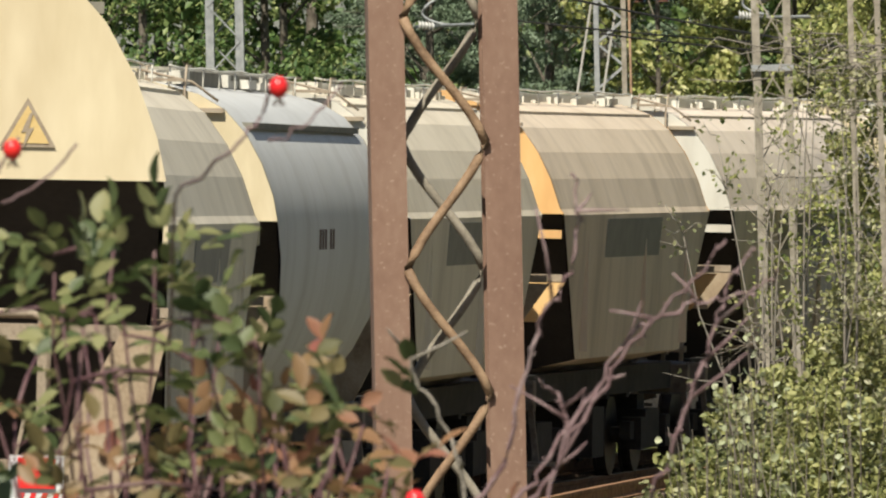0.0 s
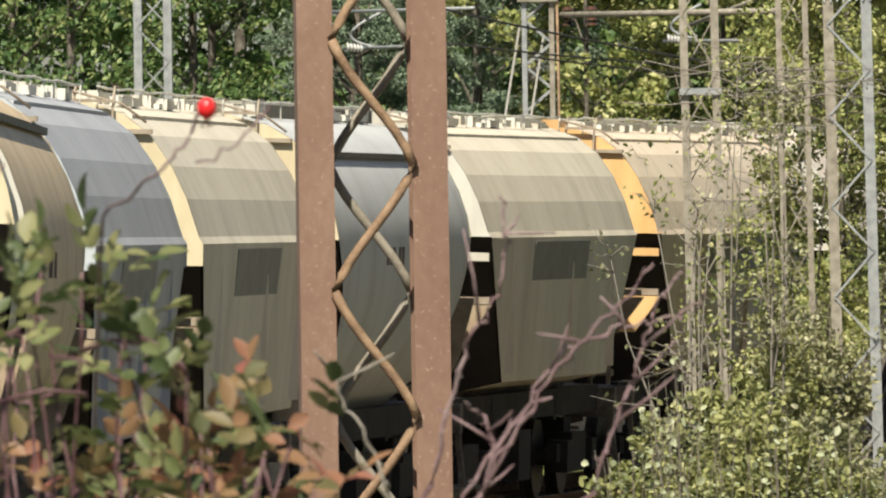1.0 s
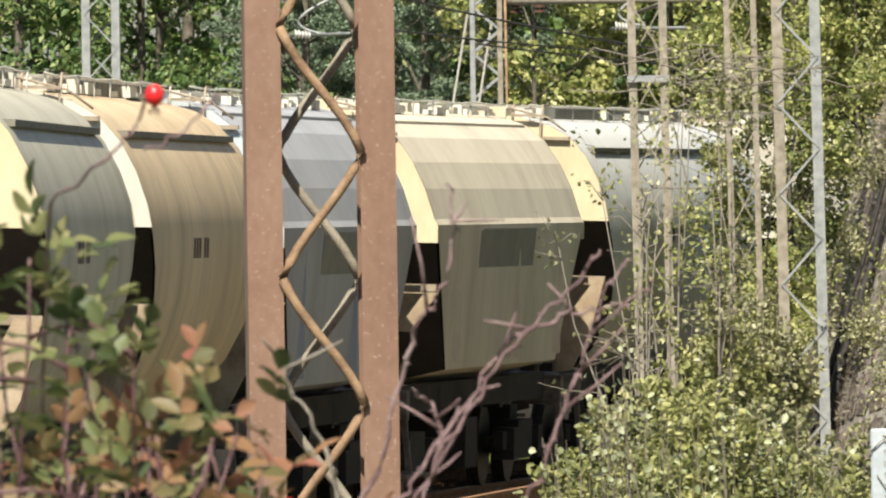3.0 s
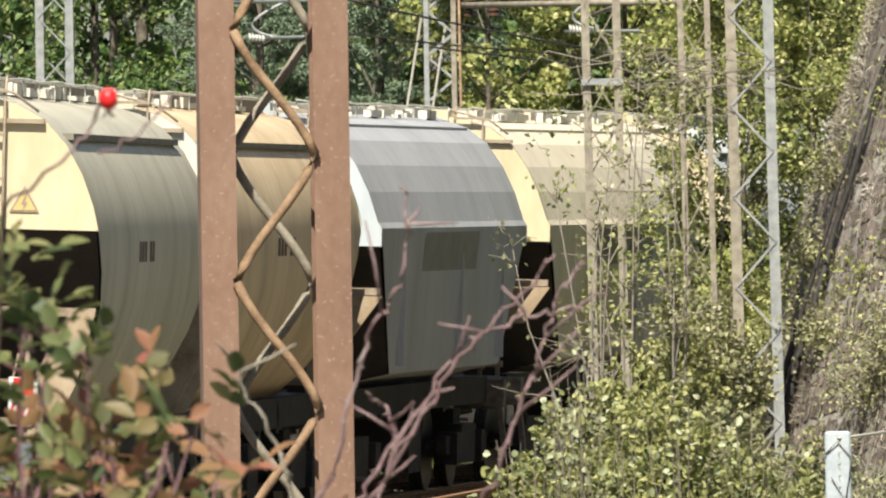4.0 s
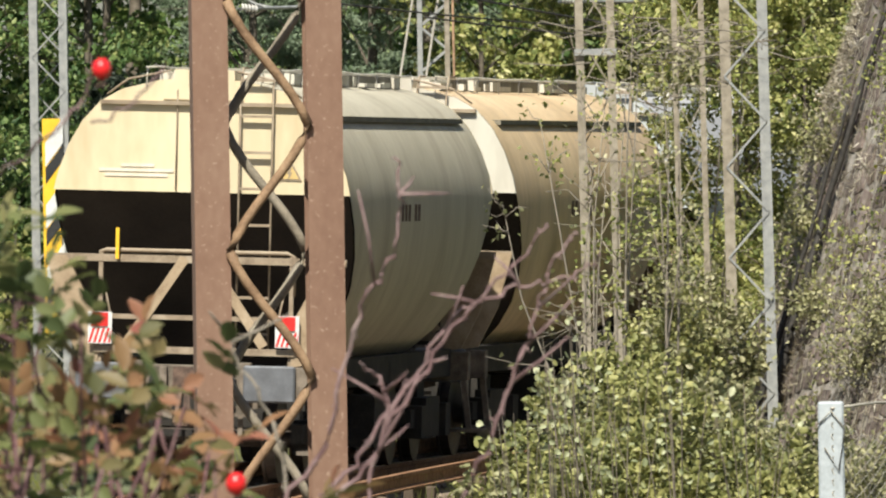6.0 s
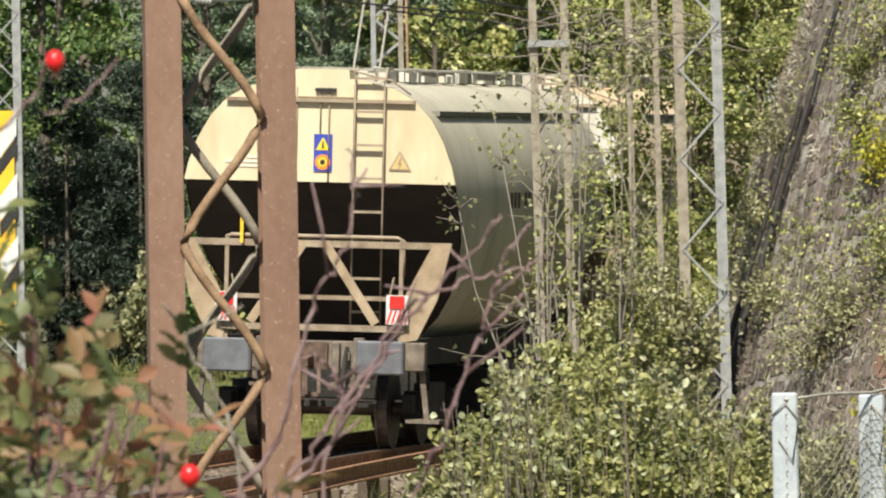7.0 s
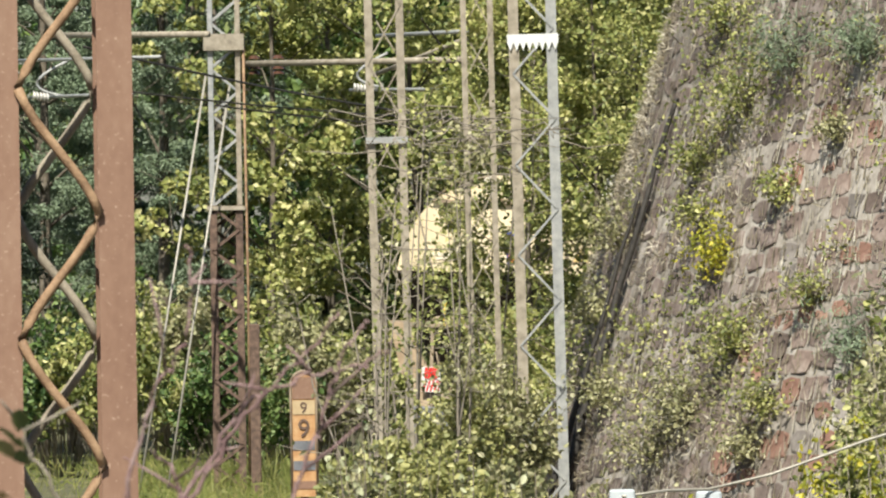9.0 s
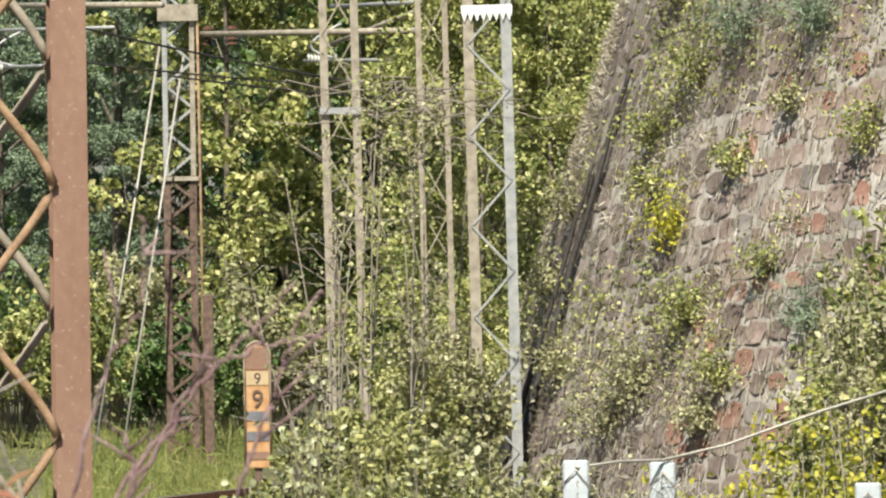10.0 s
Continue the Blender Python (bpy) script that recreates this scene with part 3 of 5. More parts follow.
    # brackets and ribs on the headstock, brake rigging hung below it
    for x0, x1, z0, z1 in ((-0.62, -0.5, 0.88, 1.26), (-0.34, -0.26, 0.86, 1.2), (0.26, 0.34, 0.86, 1.2), (0.5, 0.62, 0.88, 1.26), (-0.46, -0.38, 1.0, 1.1), (0.38, 0.46, 1.0, 1.1)):
        box("headstock_bracket", (x0, y + min(s * 0.09, s * 0.17), z0), (x1, y + max(s * 0.09, s * 0.17), z1), M["frame_dark"], wagon, bevel=0.008)
    for sx in (-1, 1):
        bar("brake_hanger", (sx * 0.72, y + s * 0.05, 0.84), (sx * 0.2, y + s * 0.08, 0.7), 0.04, M["frame_dark"], wagon, 0.08)
        bar("brake_hanger", (sx * 0.5, y + s * 0.04, 0.9), (sx * 0.5, y + s * 0.04, 0.5), 0.05, M["frame_dark"], wagon, 0.03)
        bar("lamp_iron", (sx * 0.88, y + s * 0.07, 1.72), (sx * 0.93, y + s * 0.07, 1.95), 0.018, M["frame_tan"], wagon)
    box("brake_beam", (-0.75, y - 0.02, 0.48), (0.75, y + 0.05, 0.55), M["underframe"], wagon)
    if angled:
        box("end_band", (-1.5, s * 5.0, 2.98 - 0.26), (1.5, s * 5.06, 2.98 - 0.17), end_mat, wagon, "pale band under the end wall")
    # ladder
    ly = s * (5.15 + 0.1)
    x0, x1 = 0.40 * -s, 0.74 * -s
    for x in (x0, x1):
        tubes("ladder_rail", [([(x, ly, 1.4), (x, ly, 4.1), (x, ly - s * 0.15, 4.3), (x, ly - s * 0.5, 4.3)], 0.013)], M["frame_tan"], wagon, sides=5)
    for i in range(8):
        z = 1.55 + 0.375 * i
        box("rung", (min(x0, x1), ly - 0.015, z - 0.014), (max(x0, x1), ly + 0.015, z + 0.014), M["frame_tan"], wagon)


def build_end_marks(wagon, end_mat, tail):
    """What the rear end carries: warning signs, faded lettering, conduits, tail boards."""
    y = -5.15 - 0.034
    sign = box("sign_plate", (-0.07, y - 0.012, 3.12), (0.14, y - 0.002, 3.54), M["sign_blue"], wagon, "blue sign plate with two warning symbols")
    v = [(-0.045, y - 0.016, 3.36), (0.115, y - 0.016, 3.36), (0.035, y - 0.016, 3.51)]
    mesh_object("yellow_triangle", v, [(0, 1, 2)], M["sign_yellow"], sign)
    mesh_object("bolt_symbol", [(0.02, y - 0.02, 3.38), (0.05, y - 0.02, 3.38), (0.042, y - 0.02, 3.46), (0.03, y - 0.02, 3.46)], [(0, 1, 2, 3)], M["black"], sign)
    disc = []
    for r, mt, dy in ((0.088, "sign_orange", 0.016), (0.052, "sign_yellow", 0.02), (0.03, "black", 0.024)):
        vv = [(0.035 + r * math.cos(a * math.pi / 10), y - dy, 3.225 + r * math.sin(a * math.pi / 10)) for a in range(20)]
        disc.append(mesh_object("round_symbol", vv, [tuple(range(20))], M[mt], sign))
    # high-voltage triangle
    c, r = (0.92, 3.22), 0.15
    tri = [(c[0] + r * math.cos(radians(90 + 120 * k)), c[1] + r * math.sin(radians(90 + 120 * k))) for k in range(3)]
    tri_in = [(c[0] + 0.115 * math.cos(radians(90 + 120 * k)), c[1] + 0.115 * math.sin(radians(90 + 120 * k))) for k in range(3)]
    tr = mesh_object("warning_triangle", [(a, y - 0.008, b) for a, b in tri], [(0, 1, 2)], M["frame_tan"], wagon, "faded yellow triangle with a dark lightning bolt")
    mesh_object("triangle_field", [(a, y - 0.012, b) for a, b in tri_in], [(0, 1, 2)], M["sign_faded"], tr)
    bolt = [(0.93, 3.3), (0.89, 3.21), (0.915, 3.215), (0.9, 3.14), (0.95, 3.235), (0.925, 3.23), (0.945, 3.3)]
    mesh_object("lightning_bolt", [(a, y - 0.016, b) for a, b in bolt], [tuple(range(7))], M["frame_tan"], tr)
    bm = bmesh.new()
    for i, (x0, x1, z) in enumerate([(-0.85, -0.5, 3.27), (-1.08, -0.3, 3.22), (-1.02, -0.36, 3.17)]):
        add_box(bm, (x0, y - 0.006, z - 0.017), (x1, y - 0.001, z + 0.017))
    part("faded_lettering", bm, M["faded_text"], wagon, "rows of faded pale lettering")
    for x, z0 in ((-0.27, 3.02), (0.1, 3.0), (0.0, 3.55)):
        tubes("conduit", [([(x, y - 0.02, z0), (x, y - 0.02, 4.05), (x * 0.8, y + 0.2, 4.25)], 0.009)], M["frame_tan"], wagon, sides=5)
    box("end_ledge", (-1.08, y - 0.05, 3.9), (1.08, y + 0.02, 3.94), M["frame_tan"], wagon)
    bm = bmesh.new()
    pts = [(-0.42, 3.96), (0.42, 3.96), (0.40, 4.1), (0.33, 4.14), (0.32, 4.27), (-0.30, 4.27), (-0.31, 4.16), (-0.42, 4.1)]
    rings = [[bm.verts.new((x, yy, z)) for x, z in pts] for yy in (y - 0.012, y + 0.5)]
    for k in range(8):
        bm.faces.new((rings[0][k], rings[0][(k + 1) % 8], rings[1][(k + 1) % 8], rings[1][k]))
    bm.faces.new(rings[0])
    bm.faces.new(rings[1])
    bmesh.ops.recalc_face_normals(bm, faces=bm.faces[:])
    part("end_dome", bm, end_mat, wagon, "raised stepped plate over the end wall")
    for sx in (-1, 1):
        tubes("shoulder_rail", [([(sx * 0.34, y, 4.26), (sx * 0.8, y + 0.02, 4.16), (sx * 1.02, y + 0.05, 4.0)], 0.012)], M["frame_tan"], wagon, sides=5)
    box("dome_bracket", (-0.06, y - 0.05, 4.02), (0.18, y + 0.02, 4.06), M["black"], wagon)
    if tail:
        for sx in (-1, 1):
            yb = -5.38 - 0.1
            bd = box("tail_board", (sx * 0.98 - 0.125, yb - 0.015, 1.42), (sx * 0.98 + 0.125, yb, 1.75), M["white_paint"], wagon, "white tail board with red stripes and a red square")
            box("red_square", (sx * 0.98 - 0.085, yb - 0.03, 1.6), (sx * 0.98 + 0.085, yb - 0.017, 1.74), M["red"], bd)
            for k in range(5):
                x = sx * 0.98 - 0.12 + 0.052 * k
                v = [(x, yb - 0.019, 1.43), (x + 0.024, yb - 0.019, 1.43), (x + 0.07, yb - 0.019, 1.58), (x + 0.046, yb - 0.019, 1.58)]
                lim = sx * 0.98 + 0.122
                mesh_object("red_stripe", [(min(a, lim), b, c) for a, b, c in v], [(0, 1, 2, 3)], M["red"], bd)
        bar("lamp_bracket", (-0.82, -5.46, 2.3), (-0.82, -5.46, 2.62), 0.035, M["hazard_yellow"], wagon, label="yellow lamp bracket")


def build_roof(wagon, kind, ledge_mat):
    """Rain ledges, roof walk with mesh and railings, hatches."""
    for sx in (-1, 1):
        if kind == "round":
            box("rain_ledge", (sx * 1.15, -4.7, 3.77), (sx * 1.275, 4.6, 3.825), M["ledge"], wagon, "dull rain ledge along the roof")
        else:
            box("rain_ledge", (sx * 0.80, -4.9, 4.03), (sx * 0.87, 4.9, 4.062), ledge_mat, wagon)
    rng = random.Random(kind + ledge_mat.name)
    bm = bmesh.new()
    add_box(bm, (-0.42, -4.6, 4.24), (0.42, 5.0, 4.265))
    for x in (-0.38, 0.3):
        add_box(bm, (x - 0.1, -4.6, 4.08), (x + 0.18, 5.0, 4.238))
    part("roof_walk", bm, M["white_end"], wagon, "pale grating walkway along the roof")
    # clamps, hinges and grating ends make the edge of the walk ragged
    bm = bmesh.new()
    y = -4.6
    while y < 4.6:
        ln = rng.uniform(0.08, 0.7)
        for sx in (-1, 1):
            x, up = sx * rng.uniform(0.42, 0.58), rng.uniform(-0.03, 0.05)
            add_box(bm, (x - 0.05, y, 4.15), (x + 0.05, y + ln, 4.22 + up))
        y += ln + rng.uniform(0.03, 0.25)
    tagged(part("roof_edging", bm, M["white_end"], wagon), "pale clamps and hinges along the walk", kind="stuff")
    lines = []
    for sx in (-1, 1):
        lines.append(([(sx * 0.6, y, 4.29 + 0.01 * math.sin(y * 2.3 + sx)) for y in np.arange(-5.2, 5.3, 0.8)], 0.011))
        for y in np.arange(-5.2, 5.3, 1.3):
            lines.append(([(sx * 0.6, y, 4.08), (sx * 0.6, y + 0.05, 4.29)], 0.007))
    tubes("roof_rail", lines, M["white_end"], wagon, "light metal guard rail", sides=4)
    if kind == "round":
        box("roof_cover", (-0.52, -3.9, 4.1), (0.52, 4.9, 4.3), M["ledge"], wagon, "long grey cover over the filling slot", 0.03)
    for y in (-3.6, -1.2, 1.2, 3.6):
        bm = bmesh.new()
        bmesh.ops.create_cone(bm, cap_ends=True, segments=16, radius1=0.3, radius2=0.26, depth=0.08, matrix=Matrix.Translation((0.1, y, 4.22)))
        part("roof_hatch", bm, M["steel_wire"], wagon, "round filling hatch")


def build_wagon(kind, side, end, low, label, tail=False):
    wagon = empty("hopper_wagon", (0, 0, 0), label, "freight wagon", "wagons of the train")
    prof = ROUND if kind == "round" else ANGLED
    build_body(wagon, prof, M[side], M[end], low, smooth=(kind == "round"))
    if kind == "angled":
        for sx in (-1, 1):
            v = [(sx * 1.512, -2.2, 2.5), (sx * 1.512, 1.6, 2.5), (sx * 1.552, 1.6, 2.92), (sx * 1.552, -2.2, 2.92)]
            v += [(x - sx * 0.03, y, z) for x, y, z in v]
            mesh_object("panel", v, [(0, 1, 2, 3), (7, 6, 5, 4), (0, 1, 5, 4), (1, 2, 6, 5), (2, 3, 7, 6), (3, 0, 4, 7)], M["panel"], wagon, "dull data panel on the side")
            for y in (-3.4, 0.6, 3.6):
                box("side_rib", (sx * 1.44, y - 0.02, 1.5), (sx * 1.53, y + 0.02, 2.9), M[side], wagon)
    else:
        for sx in (-1, 1):
            for k in range(5):
                yk = -1.6 + 0.24 * k + (0.2 if k > 2 else 0)
                box("letter_block", (sx * 1.54, yk, 2.72), (sx * 1.558, yk + 0.17, 2.9), M["rust_dark"], wagon, "worn dark lettering")
    sets = build_running_gear(wagon)
    for s in (-1, 1):
        build_end_gear(wagon, s, M[end], tail, kind == "angled")
    build_end_marks(wagon, M[end], tail)
    build_roof(wagon, kind, M[side])
    return wagon, sets


def train_progress(t):
    """Arc length run by the rear of the last wagon: one wagon a second, easing off a little after two seconds."""
    lag = 0.0 if t < 2.6 else 0.0375 * (t - 2.6) ** 2 if t < 3.7 else 0.045 + 0.0825 * (t - 3.7)
    return PITCH * (t - 1.0 - lag)


def wagon_pose(u_rear):
    """A wagon whose rear buffers stand at u_rear rides on two bogies."""
    u_rear -= 0.85
    a, b = on_track(u_rear + 6 - 3.75), on_track(u_rear + 6 + 3.75)
    way = b - a
    h = math.atan2(way.x, way.y)
    pitch = math.atan2(way.z, math.hypot(way.x, way.y))
    return Matrix.Translation((a + b) / 2) @ Euler((0, 0, -h)).to_matrix().to_4x4() @ Euler((pitch, radians(CANT), 0)).to_matrix().to_4x4()


TRAIN = [
    ("round", "grey_beige", "cream", 3.0, "grey-beige rounded hopper wagon with cream end, last of the train", True),
    ("round", "brown", "white_end", 3.0, "brown stained rounded hopper wagon with whitish end", False),
    ("angled", "grey", "blue_white", 2.78, "grey angular hopper wagon with bluish white end", False),
    ("angled", "beige", "cream", 2.78, "beige angular hopper wagon with cream end", False),
    ("round", "silver", "cream", 2.98, "silver-grey rounded hopper wagon with pale end", False),
    ("angled", "beige", "white_end", 2.98, "dusty beige angular hopper wagon with white end", False),
    ("angled", "tan", "orange_end", 2.98, "tan angular hopper wagon with rust-orange end", False),
    ("angled", "pink_beige", "white_end", 2.98, "pale beige angular hopper wagon with white end", False),
    ("angled", "beige", "cream", 2.98, "weathered beige angular hopper wagon among the train", False),
    ("round", "silver", "white_end", 2.98, "silver rounded hopper wagon near the front", False),
]

# ---- masts, wires and boards ----


def lattice(name, thing, x_half, y_half, z0, z1, leg, lace, step, mats, bend=False, first=None, in_step=False):
    """Two channel legs on the front and back faces joined by crossed lacing bars."""
    for sx in (-1, 1):
        bm = bmesh.new()
        # channel: web outside, flanges front and back
        c = 0.012
        ring = [(leg, -y_half), (0, -y_half), (0, y_half), (leg, y_half), (leg, y_half - c), (c, y_half - c), (c, c - y_half), (leg, c - y_half)]
        vs = [[bm.verts.new((sx * (x_half - a), b, z)) for a, b in ring] for z in (z0, z1)]
        for k in range(8):
            bm.faces.new((vs[0][k], vs[0][(k + 1) % 8], vs[1][(k + 1) % 8], vs[1][k]))
        bm.faces.new(vs[0])
        bm.faces.new(vs[1])
        bmesh.ops.recalc_face_normals(bm, faces=bm.faces[:])
        part("leg", bm, mats[0], thing)
    xi = x_half - leg * 0.35 if not bend else x_half - leg + 0.004
    for face, (yy, flip) in enumerate(((-y_half - lace * 0.3, 0), (y_half + lace * 0.3, 1))):
        z, k = z0 if first is None else first, 0 if in_step else flip
        while z < z1 - 0.05:
            zz = min(z + step, z1)
            a, b = (-xi, xi) if k % 2 == 0 else (xi, -xi)
            if bend:
                # bars bowed into a flowing wave from leg to leg
                pts = []
                for i in range(9):
                    q = i / 8
                    pts.append((b + (a - b) * (0.42 * (0.5 + 0.5 * math.cos(math.pi * q)) + 0.58 * (1 - q)), yy, z + (zz - z) * q))
                tubes("lacing_bar", [(pts, lace * 0.42)], mats[1] if face == 0 else M["weathered_steel"], thing, sides=8)
            else:
                bar("lacing_bar", (a, yy, z), (b, yy, zz), 0.01, mats[1], thing, lace)
            z, k = zz, k + 1


def build_brown_mast():
    at = spot(-32.42, 45, ground_z(-1.46, 45) - 0.05)
    th = empty("lattice_mast", at, "rusty red-brown lattice mast with crossed lacing bars", "mast")
    th.rotation_euler = (0, 0, radians(5))
    z1 = 9.0
    hw = 0.283
    lattice("mast", th, hw, 0.13, 0.0, z1, 0.135, 0.044, 0.476, (M["rust_paint"], M["rust_bar"]), True, (3.249 + 0.476 - at.z) % 0.952)
    box("foundation", (-0.5, -0.4, -0.3), (0.5, 0.4, 0.12), M["concrete"], th, "concrete foundation block", 0.03)


def build_mast(name, a, d, w, depth, z0, z1, leg, mats, step, label, lean=0.0, lace=0.03, in_step=False):
    p = spot(a, d, z0)
    th = empty(name, p, label, "mast", "masts along the line")
    th.rotation_euler = (0, lean, 0)
    lattice(name, th, w / 2, depth / 2, 0.0, z1 - z0, leg, lace, step, mats, in_step=in_step)
    return th


def build_masts():
    g = (M["galvanised"], M["galvanised"])
    w = (M["weathered_steel"], M["weathered_steel"])
    gm = build_mast("lattice_mast", 8.45, 120.5, 0.49, 0.22, -0.5, 8.3, 0.105, (M["weathered_steel"], M["galvanised"]), 0.46, "galvanised lattice mast with a white toothed plate", radians(-0.75), 0.022, True)
    legs = [c for c in gm.children if c.name.startswith("leg")]
    legs[1].data.materials[0] = M["galvanised"]
    top = 5.42 + 0.5
    n = 8
    prof = []
    for i in range(n):
        x0 = -0.26 + 0.52 * i / n
        prof += [(x0, top - 0.08), (x0 + 0.52 / n / 2, top - 0.17)]
    prof += [(0.26, top - 0.08), (0.26, top), (-0.26, top)]
    m = len(prof)
    vv = [(x, -0.135, z) for x, z in prof] + [(x, -0.125, z) for x, z in prof]
    mesh_object("toothed_cap", vv, [tuple(range(m)), tuple(range(m, 2 * m))[::-1]] + [(k, (k + 1) % m, m + (k + 1) % m, m + k) for k in range(m)], M["white_paint"], gm, "white toothed plate")
    f1 = build_mast("lattice_mast", -4.1, 112, 0.37, 0.2, -0.5, 8.0, 0.075, w, 0.55, "grey-brown lattice catenary mast among bushes", radians(-0.65), 0.014)
    box("name_plate", (-0.2, -0.14, 4.74), (0.2, -0.12, 4.8), M["galvanised"], f1, "small white plate")
    build_mast("lattice_mast", 3.65, 124, 0.34, 0.2, -0.5, 8.0, 0.06, w, 0.55, "slender grey-brown lattice mast behind foliage", radians(-0.6), 0.012)
    lm = build_mast("lattice_mast", -50.65, 172, 0.55, 0.3, 0.0, 8.5, 0.12, g, 0.5, "light grey lattice mast before the wood", lace=0.022)
    hz = box("hazard_board", (-0.1, -0.22, 1.0), (0.16, -0.2, 4.1), M["hazard_yellow"], lm, "yellow board with white and black bands")
    for k in range(3):
        z = 1.6 + 0.9 * k
        mesh_object("white_band", [(-0.06, -0.226, z), (0.2, -0.226, z + 0.35), (0.2, -0.226, z + 0.7), (-0.06, -0.226, z + 0.35)], [(0, 1, 2, 3)], M["white_paint"], hz)
        mesh_object("black_band", [(-0.06, -0.226, z - 0.25), (0.2, -0.226, z + 0.1), (0.2, -0.226, z + 0.33), (-0.06, -0.226, z - 0.02)], [(0, 1, 2, 3)], M["black"], hz)
    # the tower behind the train, with guys, boxes and cantilever arms
    d = 165
    bg = build_mast("catenary_mast", -18.2, d, 0.46, 0.4, ground_z(-3, d) - 0.1, 4.0, 0.1, (M["rust_dark"], M["rust_dark"]), 0.30, "rusty brown lattice catenary mast with grey upper part and guy wires", lace=0.04)
    z0 = bg.location.z
    for sx in (-1, 1):
        for sy in (-1, 1):
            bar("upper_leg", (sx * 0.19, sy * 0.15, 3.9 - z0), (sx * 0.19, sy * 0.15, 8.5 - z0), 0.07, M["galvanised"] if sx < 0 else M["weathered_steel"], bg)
    z, k = 3.98 - z0, 0
    while z < 8.3 - z0:
        for sy in (-1, 1):
            bar("upper_lacing", ((-0.19, 0.19)[k % 2], sy * 0.15, z), ((0.19, -0.19)[k % 2], sy * 0.15, z + 0.32), 0.012, M["galvanised"], bg, 0.035)
        z, k = z + 0.32, k + 1
    box("collar", (-0.27, -0.24, 3.93 - z0), (0.27, 0.24, 3.99 - z0), M["weathered_steel"], bg)
    box("bracket_box", (-0.28, -0.25, 6.15 - z0), (0.28, 0.25, 6.38 - z0), M["weathered_steel"], bg, "grey sheet metal bracket")
    for x in (0.27,):
        tubes("cable_run", [([(x, -0.2, 0), (x + 0.02, -0.2, 3), (x, -0.2, 6.2 - z0)], 0.02)], M["rust_bar"], bg, sides=5)
    for (a0, e0, a1, e1) in ((-19.74, 17.11, -25.85, -17.5), (-17.76, 16.13, -23.47, -17.5)):
        p, q = spot(a0, d, 3 + e0 * d / 1000) - bg.location, spot(a1, d - 2.0, 3 + e1 * d / 1000) - bg.location
        tubes("guy_wire", [([p, q], 0.018)], M["steel_wire"], bg, "taut steel guy wire", sides=5)
    def arm(name, a0, e0, a1, e1, r, mat, label=""):
        p, q = spot(a0, d, 3 + e0 * d / 1000) - bg.location, spot(a1, d - 4, 3 + e1 * d / 1000) - bg.location
        tubes(name, [([p, q], r)], mat, bg, label, sides=8)
    arm("cantilever_arm", -16.8, 17.95, 3.0, 17.6, 0.045, M["weathered_steel"], "grey horizontal steel arm")
    arm("cantilever_arm", -5.3, 20.15, 4.5, 20.0, 0.03, M["galvanised"])
    arm("cantilever_arm", -6.0, 16.7, 3.0, 19.6, 0.03, M["weathered_steel"])
    arm("cantilever_arm", -33.0, 20.6, -19.5, 20.0, 0.045, M["weathered_steel"])
    arm("registration_arm", -36.0, 18.5, -23.6, 18.2, 0.025, M["galvanised"])
    arm("registration_arm", -34.5, 15.4, -26, 15.2, 0.025, M["galvanised"])
    arm("registration_arm", -7.6, 15.6, 2.0, 15.2, 0.025, M["galvanised"])
    # looped drop tubes with insulators
    for a, e in ((-34.6, 15.4), (-7.6, 15.7)):
        pts = []
        for i in range(12):
            q = i / 11
            pts.append(spot(a + 3.2 - 2.4 * math.sin(math.pi * q) - 0.4 * q, d - 1, 3 + (e + 2.9 * (1 - q) ** 1.4 + 0.0) * d / 1000) - bg.location)
        tubes("drop_tube", [(pts, 0.022)], M["galvanised"], bg, sides=6)
        for k in range(5):
            bm = bmesh.new()
            c = spot(a + 0.4 + 0.28 * k, d - 1.1, 3 + (e + 0.05 - 0.04 * k) * d / 1000) - bg.location
            bmesh.ops.create_cone(bm, cap_ends=True, segments=12, radius1=0.065, radius2=0.03, depth=0.035, matrix=Matrix.Translation(c) @ Matrix.Rotation(radians(90), 4, "Y"))
            part("insulator_disc", bm, M["porcelain"], bg, "white ceramic insulator")
    for x in (0.42, 0.75):
        bm = bmesh.new()
        for k in range(4):
            bmesh.ops.create_cone(bm, cap_ends=True, segments=12, radius1=0.09, radius2=0.05, depth=0.05, matrix=Matrix.Translation((x, -0.1, 6.05 - z0 - 0.07 * k)))
        part("insulator", bm, M["brown_glass"], bg, "dark brown insulator")
    # thin rusty post beside it
    p = spot(-16.0, 163, 0)
    p.z = ground_z(p.x, p.y)
    th = empty("rusty_post", p, "thin rusty post beside the catenary mast", "post")
    box("shaft", (-0.07, -0.07, -0.1), (0.07, 0.07, 2.35 - p.z), M["rust_dark"], th, bevel=0.01)
    # overhead wires
    def wire(name, pts, r=0.012):
        o = tubes(name, [(pts, r)], M["cable"], None, sides=4)
        tagged(o, "dark sagging overhead wire between masts", "wire", "overhead wires")
    def sag(a0, d0, e0, a1, d1, e1, drop):
        p, q = spot(a0, d0, 3 + e0 * d0 / 1000), spot(a1, d1, 3 + e1 * d1 / 1000)
        return [p.lerp(q, i / 14) - Vector((0, 0, drop * 4 * (i / 14) * (1 - i / 14))) for i in range(15)]
    wire("overhead_wire", sag(-30, 150, 19.6, -2, 168, 13.5, 0.05), 0.015)
    wire("overhead_wire", sag(-28, 152, 16.0, 5, 172, 12.8, 0.06))
    wire("overhead_wire", sag(-19, 158, 14.5, 8, 170, 11.8, 0.06))
    wire("overhead_wire", sag(-1.5, 140, 21.5, 3, 150, 15.5, 0.02), 0.016)


